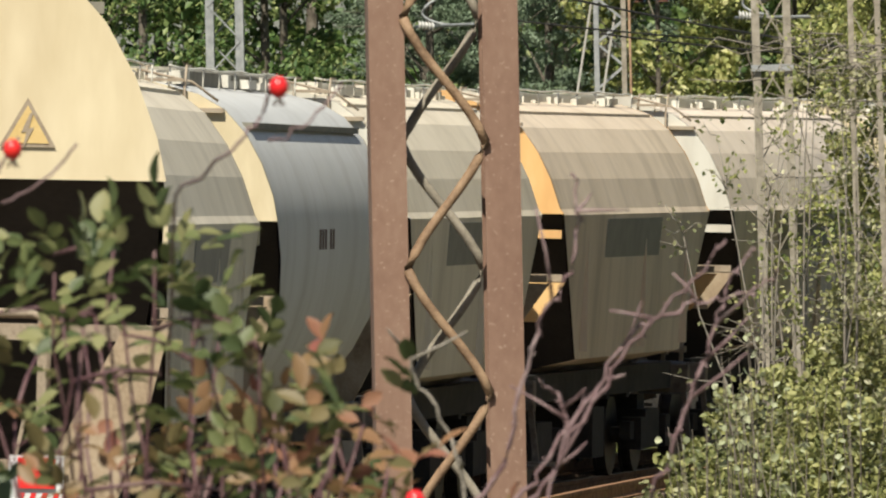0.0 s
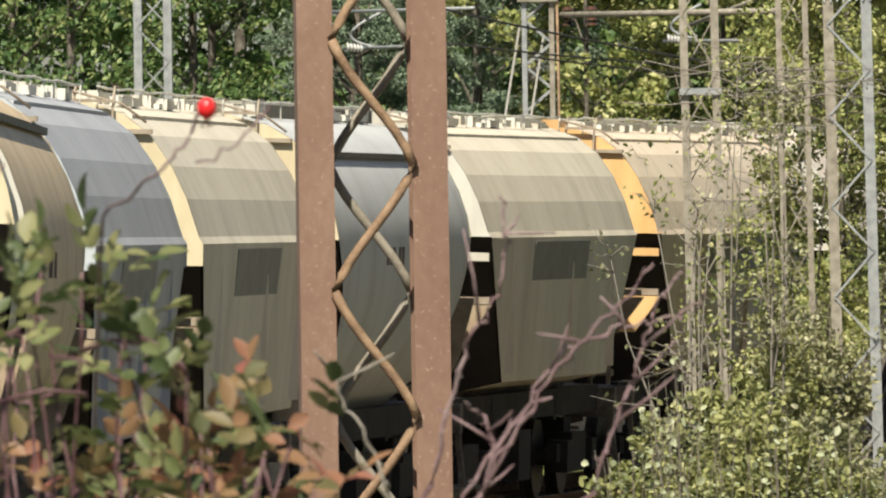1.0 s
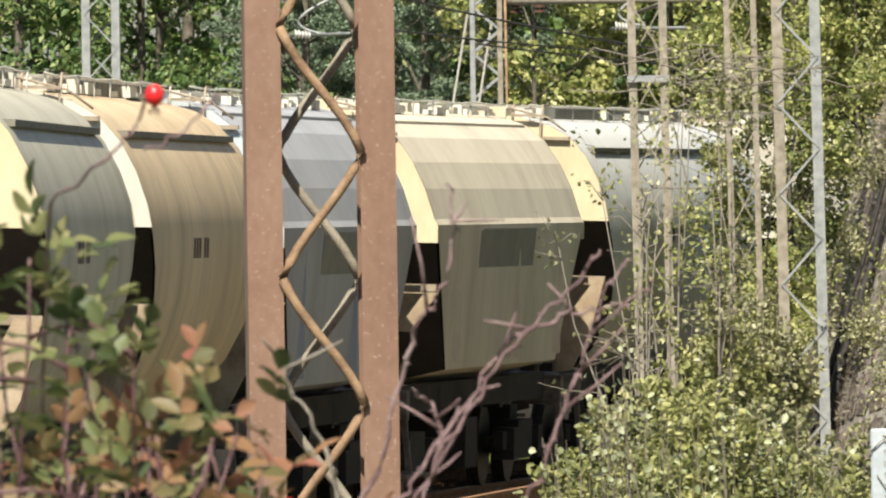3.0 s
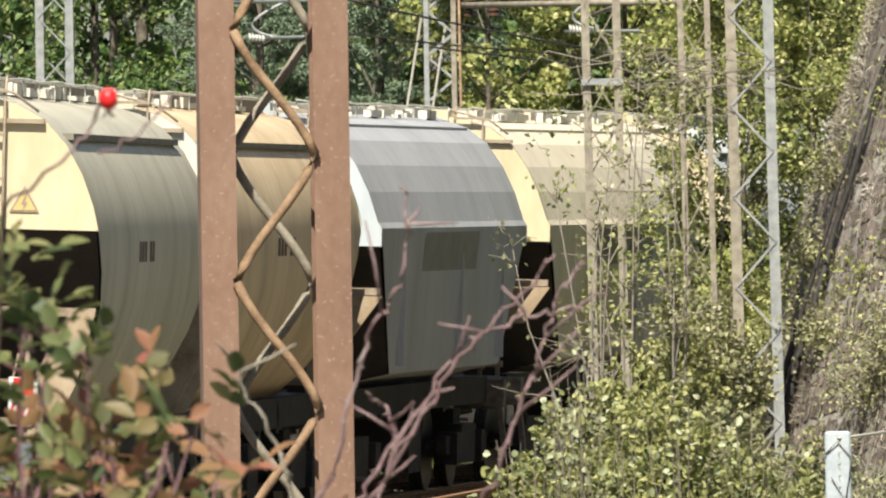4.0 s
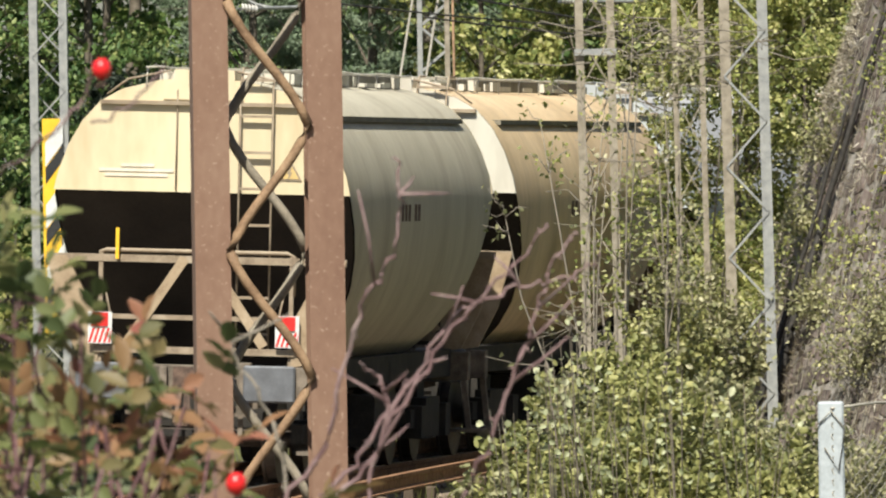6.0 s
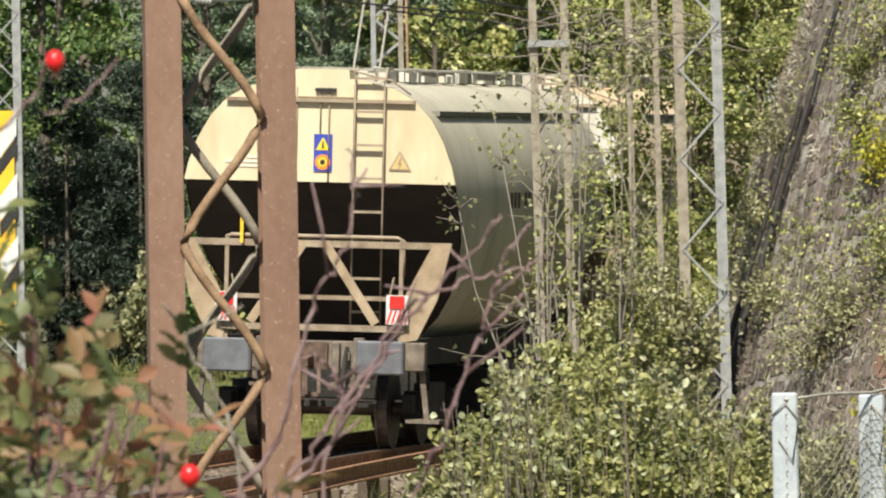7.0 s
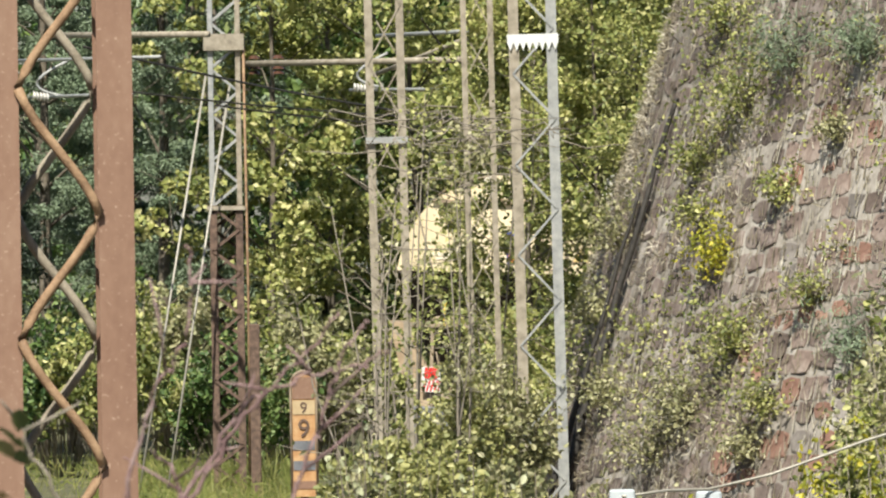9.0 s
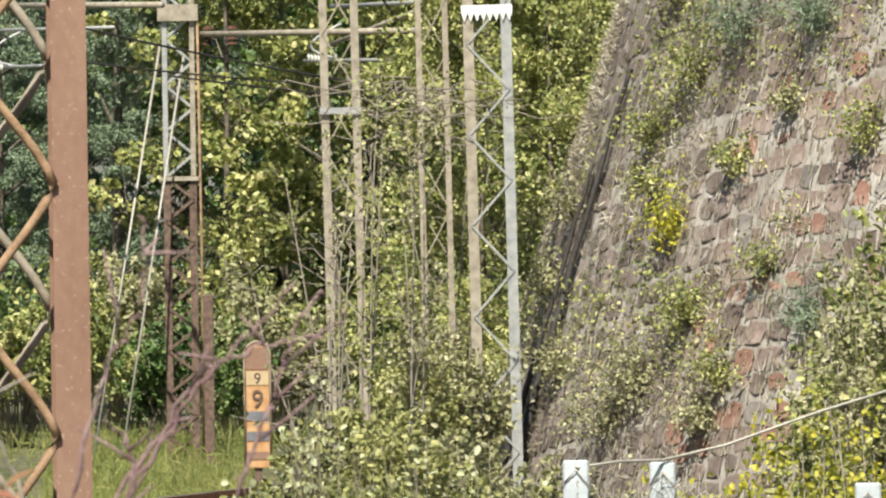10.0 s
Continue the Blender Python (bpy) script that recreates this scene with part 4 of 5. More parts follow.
def build_board():
    d = 153
    p = spot(-11.95, d, 0)
    p.z = ground_z(p.x, p.y)
    th = empty("distance_board", p, "narrow orange distance board with black digits and blue-grey bands", "sign")
    top = 3 - 8.0 * d / 1000 - p.z
    bot = 3 - 18.6 * d / 1000 - p.z
    w = 0.165
    bm = bmesh.new()
    pts = [(-w, bot), (w, bot)] + [(w * math.cos(a), top - w + w * math.sin(a)) for a in np.linspace(0, math.pi, 9)]
    n = len(pts)
    f = [tuple(range(n)), tuple(range(n, 2 * n))[::-1]] + [(k, (k + 1) % n, n + (k + 1) % n, n + k) for k in range(n)]
    mesh_object("plate", [(x, -0.015, z) for x, z in pts] + [(x, 0.015, z) for x, z in pts], f, M["board_orange"], th, "faded orange plate")
    tubes("rim", [([(x, -0.02, z) for x, z in pts[1:]] + [(-w, -0.02, bot)], 0.018)], M["frame_tan"], th, sides=5)
    box("post", (-0.05, 0.02, -0.2), (0.05, 0.1, top - 0.1), M["rust_dark"], th)
    def band(name, z0, z1, mat, label=""):
        box(name, (-w * 0.86, -0.024, z0), (w * 0.86, -0.018, z1), mat, th, label)
    band("head_band", top - 0.36, top - 0.08, M["rust_paint"], "dull brown head field")
    band("number_field", top - 0.56, top - 0.38, M["board_pale"], "pale field under the small digit")
    band("blue_band", top - 1.02, top - 0.9, M["buffer"], "blue-grey band")
    band("dark_band", top - 1.28, top - 1.16, M["buffer"])
    band("dark_band", top - 1.52, top - 1.42, M["rust_paint"])
    for size, z in ((0.2, top - 0.54), (0.33, top - 0.85)):
        cu = bpy.data.curves.new("digit", "FONT")
        cu.body, cu.size, cu.align_x, cu.extrude = "9", size, "CENTER", 0.002
        ob = new("digit", cu)
        ob.parent = th
        ob.location, ob.rotation_euler = (0, -0.03, z), (radians(90), 0, 0)
        cu.materials.append(M["rust_dark"])
        tagged(ob, "dark digit nine")


def build_fence():
    d = 52
    specs = [(14.78, 52, 18.4), (22.06, 52.4, 18.65), (39.36, 52.0, 20.66)]
    tops = []
    for a, dd, e in specs:
        p = spot(a, dd, 0)
        p.z = ground_z(p.x, p.y)
        th = empty("fence_post", p, "pale bluish concrete fence post with wire", "fence post", "posts of the fence")
        top = 3 - e * dd / 1000 - p.z
        bm = bmesh.new()
        add_box(bm, (-0.056, -0.05, -0.2), (0.056, 0.05, top), bevel=0.008)
        part("shaft", bm, M["concrete"], th)
        tubes("tie_wire", [([(-0.058, -0.055, top - 0.1), (0.0, -0.062, top - 0.04), (0.06, -0.055, top - 0.12), (0.03, -0.06, top - 0.3), (-0.03, -0.06, top - 0.2)], 0.004)], M["steel_wire"], th, sides=4)
        tops.append(p + Vector((0, -0.06, top)))
    # chain-link mesh between the posts, hung from a top wire
    lines = []
    def along(a, b, q, z):
        return a.lerp(b, q) + Vector((0, 0, z))
    for a, b in ((tops[0], tops[1]), (tops[1], tops[2])):
        n = int((b - a).length / 0.05)
        for i in range(-22, n):
            for s in (0, 1):
                pts = []
                for j in range(23):
                    q = (i + j) / n if s == 0 else (i + 22 - j) / n
                    if 0 <= q <= 1:
                        sagz = -0.045 - 0.10 * math.sin(math.pi * q)
                        pts.append(along(a, b, q, sagz - 0.05 * j))
                if len(pts) > 1:
                    lines.append((pts, 0.0022))
    o = tubes("chain_link_mesh", lines, M["steel_wire"], None, sides=3)
    tagged(o, "sagging grey chain-link mesh between the posts", "fence mesh")
    a, b, c = tops[0] + Vector((0, 0, -0.03)), tops[1] + Vector((0, 0, 0.01)), spot(35.35, 52.5, 3 - 14.6 * 0.0525)
    pts = [a, a.lerp(b, 0.5) + Vector((0, 0, 0.01)), b, b.lerp(c, 0.4) + Vector((0, 0, -0.02)), c, c + (c - b)]
    tagged(tubes("top_wire", [(pts, 0.007)], M["steel_wire"], None, sides=5), "thick grey wire above the fence", "wire")

# ---- stone-pitched cone of the bank ----
CONE = Vector((12.91, 124.0, 0.0))
BATTER = 0.33


def cone_point(alpha, z, out=0.0):
    """A place on the battered cone: alpha is the angle round from the west towards the viewpoint."""
    r = 12.0 - (z - 1.0) * BATTER + out
    return Vector((CONE.x - r * math.cos(alpha), CONE.y - r * math.sin(alpha), z))


def cone_frame(alpha, z):
    nor = Vector((-math.cos(alpha), -math.sin(alpha), BATTER)).normalized()
    along = Vector((math.sin(alpha), -math.cos(alpha), 0))
    return Matrix((along, nor.cross(along), nor)).transposed()


def stone_mesh(rng, w, h, deep):
    """A rough-hewn block: an uneven outline with worn edges and a bulging face."""
    n = 8
    outline = []
    for sx, sy in ((1, 0), (0.9, 0.88), (0, 1), (-0.9, 0.88), (-1, 0), (-0.9, -0.88), (0, -1), (0.9, -0.88)):
        outline.append((sx * 0.5 * w * rng.uniform(0.72, 1.04), sy * 0.5 * h * rng.uniform(0.72, 1.04)))
    verts = [(x, y, -0.12) for x, y in outline] + [(x, y, deep * rng.uniform(0.3, 0.8)) for x, y in outline]
    verts += [(x * 0.86, y * 0.86, deep * rng.uniform(0.8, 1.3)) for x, y in outline] + [(0, 0, deep * rng.uniform(0.9, 1.4))]
    faces = []
    for k in range(n):
        k2 = (k + 1) % n
        faces += [(k, k2, n + k2, n + k), (n + k, n + k2, 2 * n + k2, 2 * n + k), (2 * n + k, 2 * n + k2, 3 * n)]
    return verts, faces


def build_wall():
    verts, faces = [], []
    al = np.radians(np.concatenate([np.arange(-40, -6, 2.0), np.arange(-6, 66, 0.4), np.arange(66, 121, 2.0)]))
    zs = np.arange(-0.8, 9.01, 0.09)
    for z in zs:
        for a in al:
            p = cone_point(a, z, 0.022 * noise.noise(Vector((a * 30, z * 3, 0))) + 0.02 * noise.noise(Vector((a * 90, z * 9, 4))))
            verts.append(p)
    w = len(al)
    faces = [(j * w + i, (j + 1) * w + i, (j + 1) * w + i + 1, j * w + i + 1) for j in range(len(zs) - 1) for i in range(w - 1)]
    wall = mesh_object("wall_stone", verts, faces, M["mortar"], smooth=True)
    tagged(wall, "steep rounded bank pitched with rough reddish stones in grey mortar", "stone wall", kind="structure")
    # earth on top
    top = [cone_point(a, 9.0, -0.1) for a in al] + [CONE + Vector((0, 0, 10.5))]
    cap = mesh_object("bank_top", top, [(i, i + 1, len(al)) for i in range(len(al) - 1)], M["soil"])
    tagged(cap, "overgrown earth on top of the stone bank", "ground", kind="structure")
    rng = np.random.default_rng(11)
    kinds = []
    for i in range(14):
        w_, h_ = rng.uniform(0.2, 0.4), rng.uniform(0.22, 0.31)
        v, f = stone_mesh(rng, w_, h_, 0.012)
        me = bpy.data.meshes.new("stone")
        me.from_pydata(v, [], f)
        me.materials.append(M[("stone", "stone_red", "stone", "stone", "stone_grey")[i % 5]])
        kinds.append((me, w_))
    rest_v, rest_f = [], []
    made = 0
    z, row = -1.6, 0
    while z < 9.2:
        r = 12.0 - (z - 1) * BATTER
        a = radians(-8) + rng.uniform(0, 0.03)
        hrow = rng.uniform(0.23, 0.31)
        while a < radians(64):
            me, w_ = kinds[rng.integers(len(kinds))]
            wob = 0.08 * noise.noise(Vector((a * 9, z * 0.8, 7)))
            rot = cone_frame(a, z) @ Matrix.Rotation(rng.uniform(-0.22, 0.22) + 0.02, 3, "Z")
            sc = rng.uniform(0.85, 1.2)
            m = Matrix.Translation(cone_point(a + w_ / 2 / r, z + wob + 1.7 * (a - 0.6), rng.uniform(-0.012, 0.014))) @ rot.to_4x4() @ Matrix.Diagonal((sc, sc * hrow / 0.27, 1, 1))
            if rng.uniform() > 0.02:
                if radians(30) < a < radians(56) and 0.8 < z < 6.3 and made < 300:
                    o = new("stone", me)
                    o.parent = wall
                    o.matrix_basis = m
                    made += 1
                else:
                    o = len(rest_v)
                    rest_v += [m @ v.co for v in me.vertices]
                    rest_f += [tuple(i + o for i in p.vertices) for p in me.polygons]
            a += (w_ * sc * 0.97 + rng.uniform(-0.01, 0.03)) / r
        z += hrow * 0.97
        row += 1
    o = mesh_object("stone_pitching", rest_v, rest_f, M["stone_rest"], wall)
    tagged(o, "more rough stones of the pitching", kind="stuff")


# ---- plants ----


def clump_leaves(centres, radii, per, leaf, rng, flat=1.0, lift=0.35, facing=None):
    n = len(centres)
    off = rng.normal(size=(n, per, 3))
    off /= np.linalg.norm(off, axis=2)[:, :, None]
    off *= rng.uniform(0.15, 1.0, (n, per, 1)) ** 0.6
    off[:, :, 2] *= flat
    pts = (centres[:, None, :] + off * np.asarray(radii)[:, None, None]).reshape(-1, 3)
    return leaf_arrays(pts, leaf[0], leaf[1], rng, lift, facing=facing)


def build_tree(name, label, at, height, radius, low, clumps, per, leaf, mat, seed, clump_r=0.55, trunk_r=0.14, bark="bark", flat=0.7, lean=0.0, group="", limbs=14):
    """A tapered, bent trunk with limbs, and a crown of many leaves gathered in uneven clumps."""
    rng = np.random.default_rng(seed)
    th = empty(name, at, label, "tree" if height > 4 else "shrub", group)
    bend = rng.normal(size=2) * 0.04 * height
    def axis(q):
        return Vector((lean * q * height + bend[0] * math.sin(q * 3), bend[1] * math.sin(q * 2.5), q * height))
    lines = [([axis(q) for q in np.linspace(-0.02, 0.97, 9)], [trunk_r * (1 - 0.9 * q) for q in np.linspace(0, 1, 9)])]
    cs = []
    for i in range(clumps):
        q = rng.uniform(low, 1.0)
        prof = math.sin(math.pi * min(1, ((q - low) / (1.02 - low)) * 0.8 + 0.2)) ** 0.6
        rr = radius * prof * (0.25 + 0.75 * math.sqrt(rng.uniform()))
        a = rng.uniform(0, 2 * math.pi)
        rr *= 1 + 0.35 * noise.noise(Vector((math.cos(a) * 1.5, math.sin(a) * 1.5, q * 4 + seed)))
        c = axis(q) + Vector((rr * math.cos(a), rr * math.sin(a), 0))
        cs.append(c)
        if i < limbs:
            s = axis(max(0.05, q - rr / height * rng.uniform(0.5, 0.9)))
            mid = s.lerp(c, 0.5) + Vector((0, 0, 0.05 * rr))
            tr = trunk_r * 0.35 * (1 - 0.6 * q)
            lines.append(([s, mid, c], [tr, tr * 0.6, tr * 0.2]))
            for _ in range(3):
                d2 = Vector(rng.normal(size=3)) * clump_r
                lines.append(([mid.lerp(c, 0.6), c + d2], [tr * 0.35, tr * 0.1]))
    tubes("trunk", lines, M[bark], th, "trunk and limbs", sides=5)
    cs = np.array([tuple(c) for c in cs])
    v, f = clump_leaves(cs, clump_r * rng.uniform(0.5, 1.25, clumps), per, leaf, rng, flat)
    raw_mesh("crown", v, f, mat, th, "leaves of the crown")
    return th


def build_shrub(name, label, at, height, radius, stems, per, leaf, mat, seed, bark="twig_grey", group="", sparse=1.0, spread=0.35, stem_r=0.012):
    """Many thin stems from one stool, leaves set along their upper parts."""
    rng = np.random.default_rng(seed)
    th = empty(name, at, label, "shrub", group)
    lines, pts = [], []
    for i in range(stems):
        a = rng.uniform(0, 2 * math.pi)
        rr = radius * math.sqrt(rng.uniform())
        h = height * rng.uniform(0.55, 1.0) * (1 - 0.35 * (rr / radius) ** 2)
        base = Vector((0.25 * rr * math.cos(a), 0.25 * rr * math.sin(a), -0.1))
        tip = Vector((rr * math.cos(a), rr * math.sin(a), h))
        mid = base.lerp(tip, 0.5) + Vector((0, 0, 0.12 * h)) + Vector(rng.normal(size=3)) * 0.05 * h
        lines.append(([base, mid, tip], [stem_r, stem_r * 0.65, stem_r * 0.25]))
        for k in range(4):
            q = rng.uniform(0.3, 0.95)
            s = mid.lerp(tip, q)
            e = s + Vector(rng.normal(size=3)) * spread * radius * 0.7 + Vector((0, 0, 0.1 * radius))
            lines.append(([s, s.lerp(e, 0.5) + Vector((0, 0, 0.03)), e], [stem_r * 0.4, stem_r * 0.3, stem_r * 0.12]))
            for j in range(int(per / 4)):
                p = s.lerp(e, rng.uniform(0.1, 1.1)) + Vector(rng.normal(size=3)) * spread * radius * 0.16
                pts.append(tuple(p))
        for j in range(int(per * 0.35)):
            p = mid.lerp(tip, rng.uniform(-0.2, 1.02)) + Vector(rng.normal(size=3)) * spread * radius * 0.22
            pts.append(tuple(p))
    tubes("branchwork", lines, M[bark], th, "thin branching stems", sides=4)
    v, f = leaf_arrays(np.array(pts), leaf[0], leaf[1], rng, 0.3, oval=True)
    raw_mesh("leaves", v, f, mat, th, "small leaves")
    return th


def build_forest():
    i = 0
    L = "green leafy tree at the edge of the wood"
    def put(a, d, mat, name, label, h, r, low, clumps, per, leaf, **k):
        nonlocal i
        i += 1
        p = spot(a, d)
        p.z = ground_z(p.x, p.y) - 0.05
        build_tree(name, label, p, h, r, low, clumps, per, leaf, M[mat], 100 + i, group="trees of the wood", **k)
    # dense back rows
    for a in np.arange(-92, 66, 9.0):
        put(a + random.uniform(-2, 2), random.uniform(226, 236), "leaf_dark", "deciduous_tree", "dark green tree deep in the wood", 15, 3.0, 0.02, 90, 85, (0.24, 0.17), clump_r=1.0, trunk_r=0.2, limbs=8)
    # edge rows
    for a in (-84, -76, -68, -61, -55):
        put(a, random.uniform(186, 198), "leaf_dark", "deciduous_tree", "dense green broadleaf tree with bright leaf tips", 12, 2.1, 0.06, 95, 105, (0.13, 0.085), clump_r=0.55)
    put(-46.5, 196, "leaf_dark", "deciduous_tree", "dense green broadleaf tree with bright leaf tips", 12, 1.2, 0.22, 60, 105, (0.12, 0.08), clump_r=0.45)
    put(-39.5, 200, "leaf_dark", "deciduous_tree", "dense green broadleaf tree with bright leaf tips", 12, 1.5, 0.3, 60, 105, (0.12, 0.08), clump_r=0.5)
    # spruces added with near-black needles to paint the shaded gap between the trees
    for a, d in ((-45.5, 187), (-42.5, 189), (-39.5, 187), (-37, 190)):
        put(a, d, "leaf_spruce", "spruce_tree", "near-black spruce added to fill a shaded gap in the wood", 4.9, 0.75, 0.0, 70, 240, (0.13, 0.03), clump_r=0.36, flat=0.6, limbs=10, trunk_r=0.06)
    for a, d in ((-34, 194), (-29, 198), (-24, 192), (-31, 206), (-21, 204)):
        put(a, d, "leaf_pine", "pine_tree", "bluish green pine with tufted needles", 11, 1.5, 0.1, 140, 360, (0.105, 0.032), clump_r=0.37, flat=0.5, limbs=22)
    for a, d in ((-15, 190), (-9.5, 194), (-4, 188), (1.5, 192), (7, 196), (13, 190), (19, 196)):
        put(a, d, "leaf_birch", "birch_tree", "yellow-green birch with autumn leaves", 12, 1.9, 0.05, 105, 100, (0.135, 0.10), clump_r=0.46, bark="bark", trunk_r=0.08, limbs=26)
    # bushes along the foot of the wood
    for k, a in enumerate(np.arange(-74, 8, 4.6)):
        d = random.uniform(176, 184)
        p = spot(a + random.uniform(-1, 1), d)
        p.z = ground_z(p.x, p.y)
        mat = ("leaf_dark", "leaf_birch", "leaf_willow")[k % 3]
        if -52 < a < -38:
            continue
        build_shrub("bush", "green bush at the foot of the wood", p, random.uniform(1.8, 3.2), random.uniform(0.8, 1.1), 34, 90, (0.11, 0.07), M[mat], 300 + k, group="bushes before the wood")
    # trees above and behind the stone bank
    for k, (a, d, h) in enumerate(((9, 140, 7.5), (10, 141, 8.5), (12.5, 138, 8.0), (15, 139, 9.0), (21, 142, 9.5), (28, 141, 9.5), (36, 142, 10), (44, 143, 10))):
        p = spot(a, d)
        p.z = ground_z(p.x, p.y)
        build_tree("birch_tree", "light green young tree behind the stone bank", p, h, 1.3, 0.1, 110, 130, (0.085, 0.06), M["leaf_birch"], 400 + k, clump_r=0.42, group="trees behind the bank", bark="bark", trunk_r=0.06, limbs=30)


def build_right_bushes():
    k = 0
    lab = "loose willow bush with pale autumn leaves"
    for a, d, e, r in ((-15.2, 84, -21.5, 0.36), (-12.5, 88, -19.5, 0.36), (-9.3, 90, -16.5, 0.36), (-6.4, 92, -13.5, 0.42), (-2.8, 94, -10.5, 0.5), (0.8, 116, -6.0, 0.6), (4.2, 118, -4.0, 0.6), (7.2, 124, -9, 0.5), (-1.2, 84, -13.5, 0.6), (3.6, 86, -13.5, 0.6), (-4.5, 82, -18.0, 0.5), (8, 84, -18.5, 0.6), (13, 88, -18.5, 0.6)):
        p = spot(a, d)
        p.z = ground_z(p.x, p.y)
        h = 3 + e * d / 1000 - p.z
        build_shrub("willow_bush", lab, p, h * 1.02, r * 1.1, 40, 96, (0.066, 0.042), M["leaf_olive" if k % 3 else "leaf_willow"], 500 + k, bark="bark", group="bushes by the line", stem_r=0.006)
        k += 1
    # paler sprays on the outer twigs
    rng = np.random.default_rng(77)
    for a, d, e, n in ((-11, 80, -19, 60), (-8.5, 80, -15.5, 90), (-6.2, 80, -11, 60), (2, 80, -15.5, 70), (-3, 79, -16, 70), (8, 80, -17, 60)):
        p = spot(a, d)
        p.z = ground_z(p.x, p.y)
        th = empty("willow_bush", p, "slender willow with whitish leaf undersides", "shrub", "bushes by the line")
        top = 3 + e * d / 1000 - p.z
        lines, pts = [], []
        for j in range(9):
            tip = Vector((rng.normal() * 0.2, rng.normal() * 0.2, top * rng.uniform(0.85, 1.03)))
            lines.append(([Vector((0, 0, -0.1)), Vector((tip.x * 0.4, tip.y * 0.4, tip.z * 0.5)), tip], [0.006, 0.004, 0.002]))
            for _ in range(n // 16):
                pts.append(tuple(tip + Vector((rng.normal() * 0.07, rng.normal() * 0.07, -abs(rng.normal()) * 0.35))))
        tubes("branchwork", lines, M["bark"], th, sides=4)
        v, f = leaf_arrays(np.array(pts), 0.06, 0.042, rng, 0.2, facing=(-0.5, -1.2, 0), oval=True)
        raw_mesh("leaves", v, f, M["leaf_pale"], th, "whitish leaves")
    # thin trees with bare grey twigs round the masts
    for a, d, top, n, s in ((-3.6, 106, 16.5, 640, 1), (1.2, 110, 15.5, 900, 2), (4.6, 126, 17.5, 1500, 3), (-6.6, 103, 9, 200, 4)):
        p = spot(a, d)
        p.z = ground_z(p.x, p.y)
        h = 3 + top * d / 1000 - p.z
        rg = np.random.default_rng(600 + s)
        th = empty("young_tree", p, "thin young tree with sparse leaves and bare grey twigs", "tree", "young trees by the line")
        lines, pts = [], []
        for j in range(5):
            x, y = rg.normal(size=2) * 0.28
            tip = Vector((x * 1.3, y * 1.3, h * rg.uniform(0.75, 1.02)))
            path = [Vector((x * 0.15, y * 0.15, -0.1)), Vector((x * 0.5 + rg.normal() * 0.05, y * 0.5, tip.z * 0.45)), Vector((x + rg.normal() * 0.06, y, tip.z * 0.75)), tip]
            lines.append((path, [0.018, 0.012, 0.007, 0.003]))
            for k2 in range(11):
                q = rg.uniform(0.35, 1.0)
                b = path[1].lerp(path[2], q) if q < 0.7 else path[2].lerp(path[3], (q - 0.4) / 0.6)
                e = b + Vector((rg.normal() * 0.24, rg.normal() * 0.22, rg.uniform(-0.05, 0.26)))
                lines.append(([b, b.lerp(e, 0.5) + Vector((0, 0, rg.normal() * 0.03)), e], [0.006, 0.004, 0.002]))
                for _ in range(n // 55):
                    pts.append(tuple(b.lerp(e, rg.uniform(0.2, 1.1)) + Vector(rg.normal(size=3)) * 0.05))
        # bare tangle
        for _ in range({2: 46, 3: 40}.get(s, 0)):
            b = Vector((rg.normal() * 0.35, rg.normal() * 0.2, (3 + 11.5 * d / 1000 - p.z) + rg.normal() * 0.16))
            e = b + Vector((rg.normal() * 0.45, rg.normal() * 0.2, rg.normal() * 0.08))
            lines.append(([b, b.lerp(e, 0.35) + Vector(rg.normal(size=3)) * 0.05, b.lerp(e, 0.7) + Vector(rg.normal(size=3)) * 0.07, e], [0.008, 0.006, 0.005, 0.003]))
        tubes("branchwork", lines, M["twig_grey"], th, "bare grey twigs", sides=4)
        v, f = leaf_arrays(np.array(pts), 0.06, 0.042, rg, 0.3)
        raw_mesh("leaves", v, f, M["leaf_birch" if s % 2 else "leaf_willow"], th, "sparse leaves")
    # bushes before the bank
    for k, (a, d, e, r, mat, leaf) in enumerate(((27, 58, -16.5, 0.45, "leaf_yellow", (0.04, 0.026)), (33, 57, -15.5, 0.45, "leaf_yellow", (0.04, 0.026)), (39, 58, -14.5, 0.5, "leaf_yellow", (0.04, 0.026)), (45, 58, -13, 0.5, "leaf_yellow", (0.04, 0.026)),
                                              (38.5, 66, 0.5, 0.40, "leaf_willow", (0.045, 0.03)), (43, 66, 2.5, 0.5, "leaf_birch", (0.045, 0.03)), (36.0, 64, -6, 0.32, "leaf_birch", (0.045, 0.03)), (18.5, 60, -17.8, 0.4, "leaf_willow", (0.04, 0.025)), (39.5, 72, 1.5, 0.42, "leaf_birch", (0.06, 0.042)), (37.5, 70, -4.0, 0.36, "leaf_willow", (0.06, 0.042)), (43.5, 70, 4.0, 0.5, "leaf_birch", (0.06, 0.042)))):
        p = spot(a, d)
        p.z = ground_z(p.x, p.y)
        h = 3 + e * d / 1000 - p.z
        build_shrub("bush", "yellowing leafy bush before the stone bank", p, h * 1.05, r, 60, 70, leaf, M[mat], 700 + k, group="bushes before the bank", stem_r=0.007)


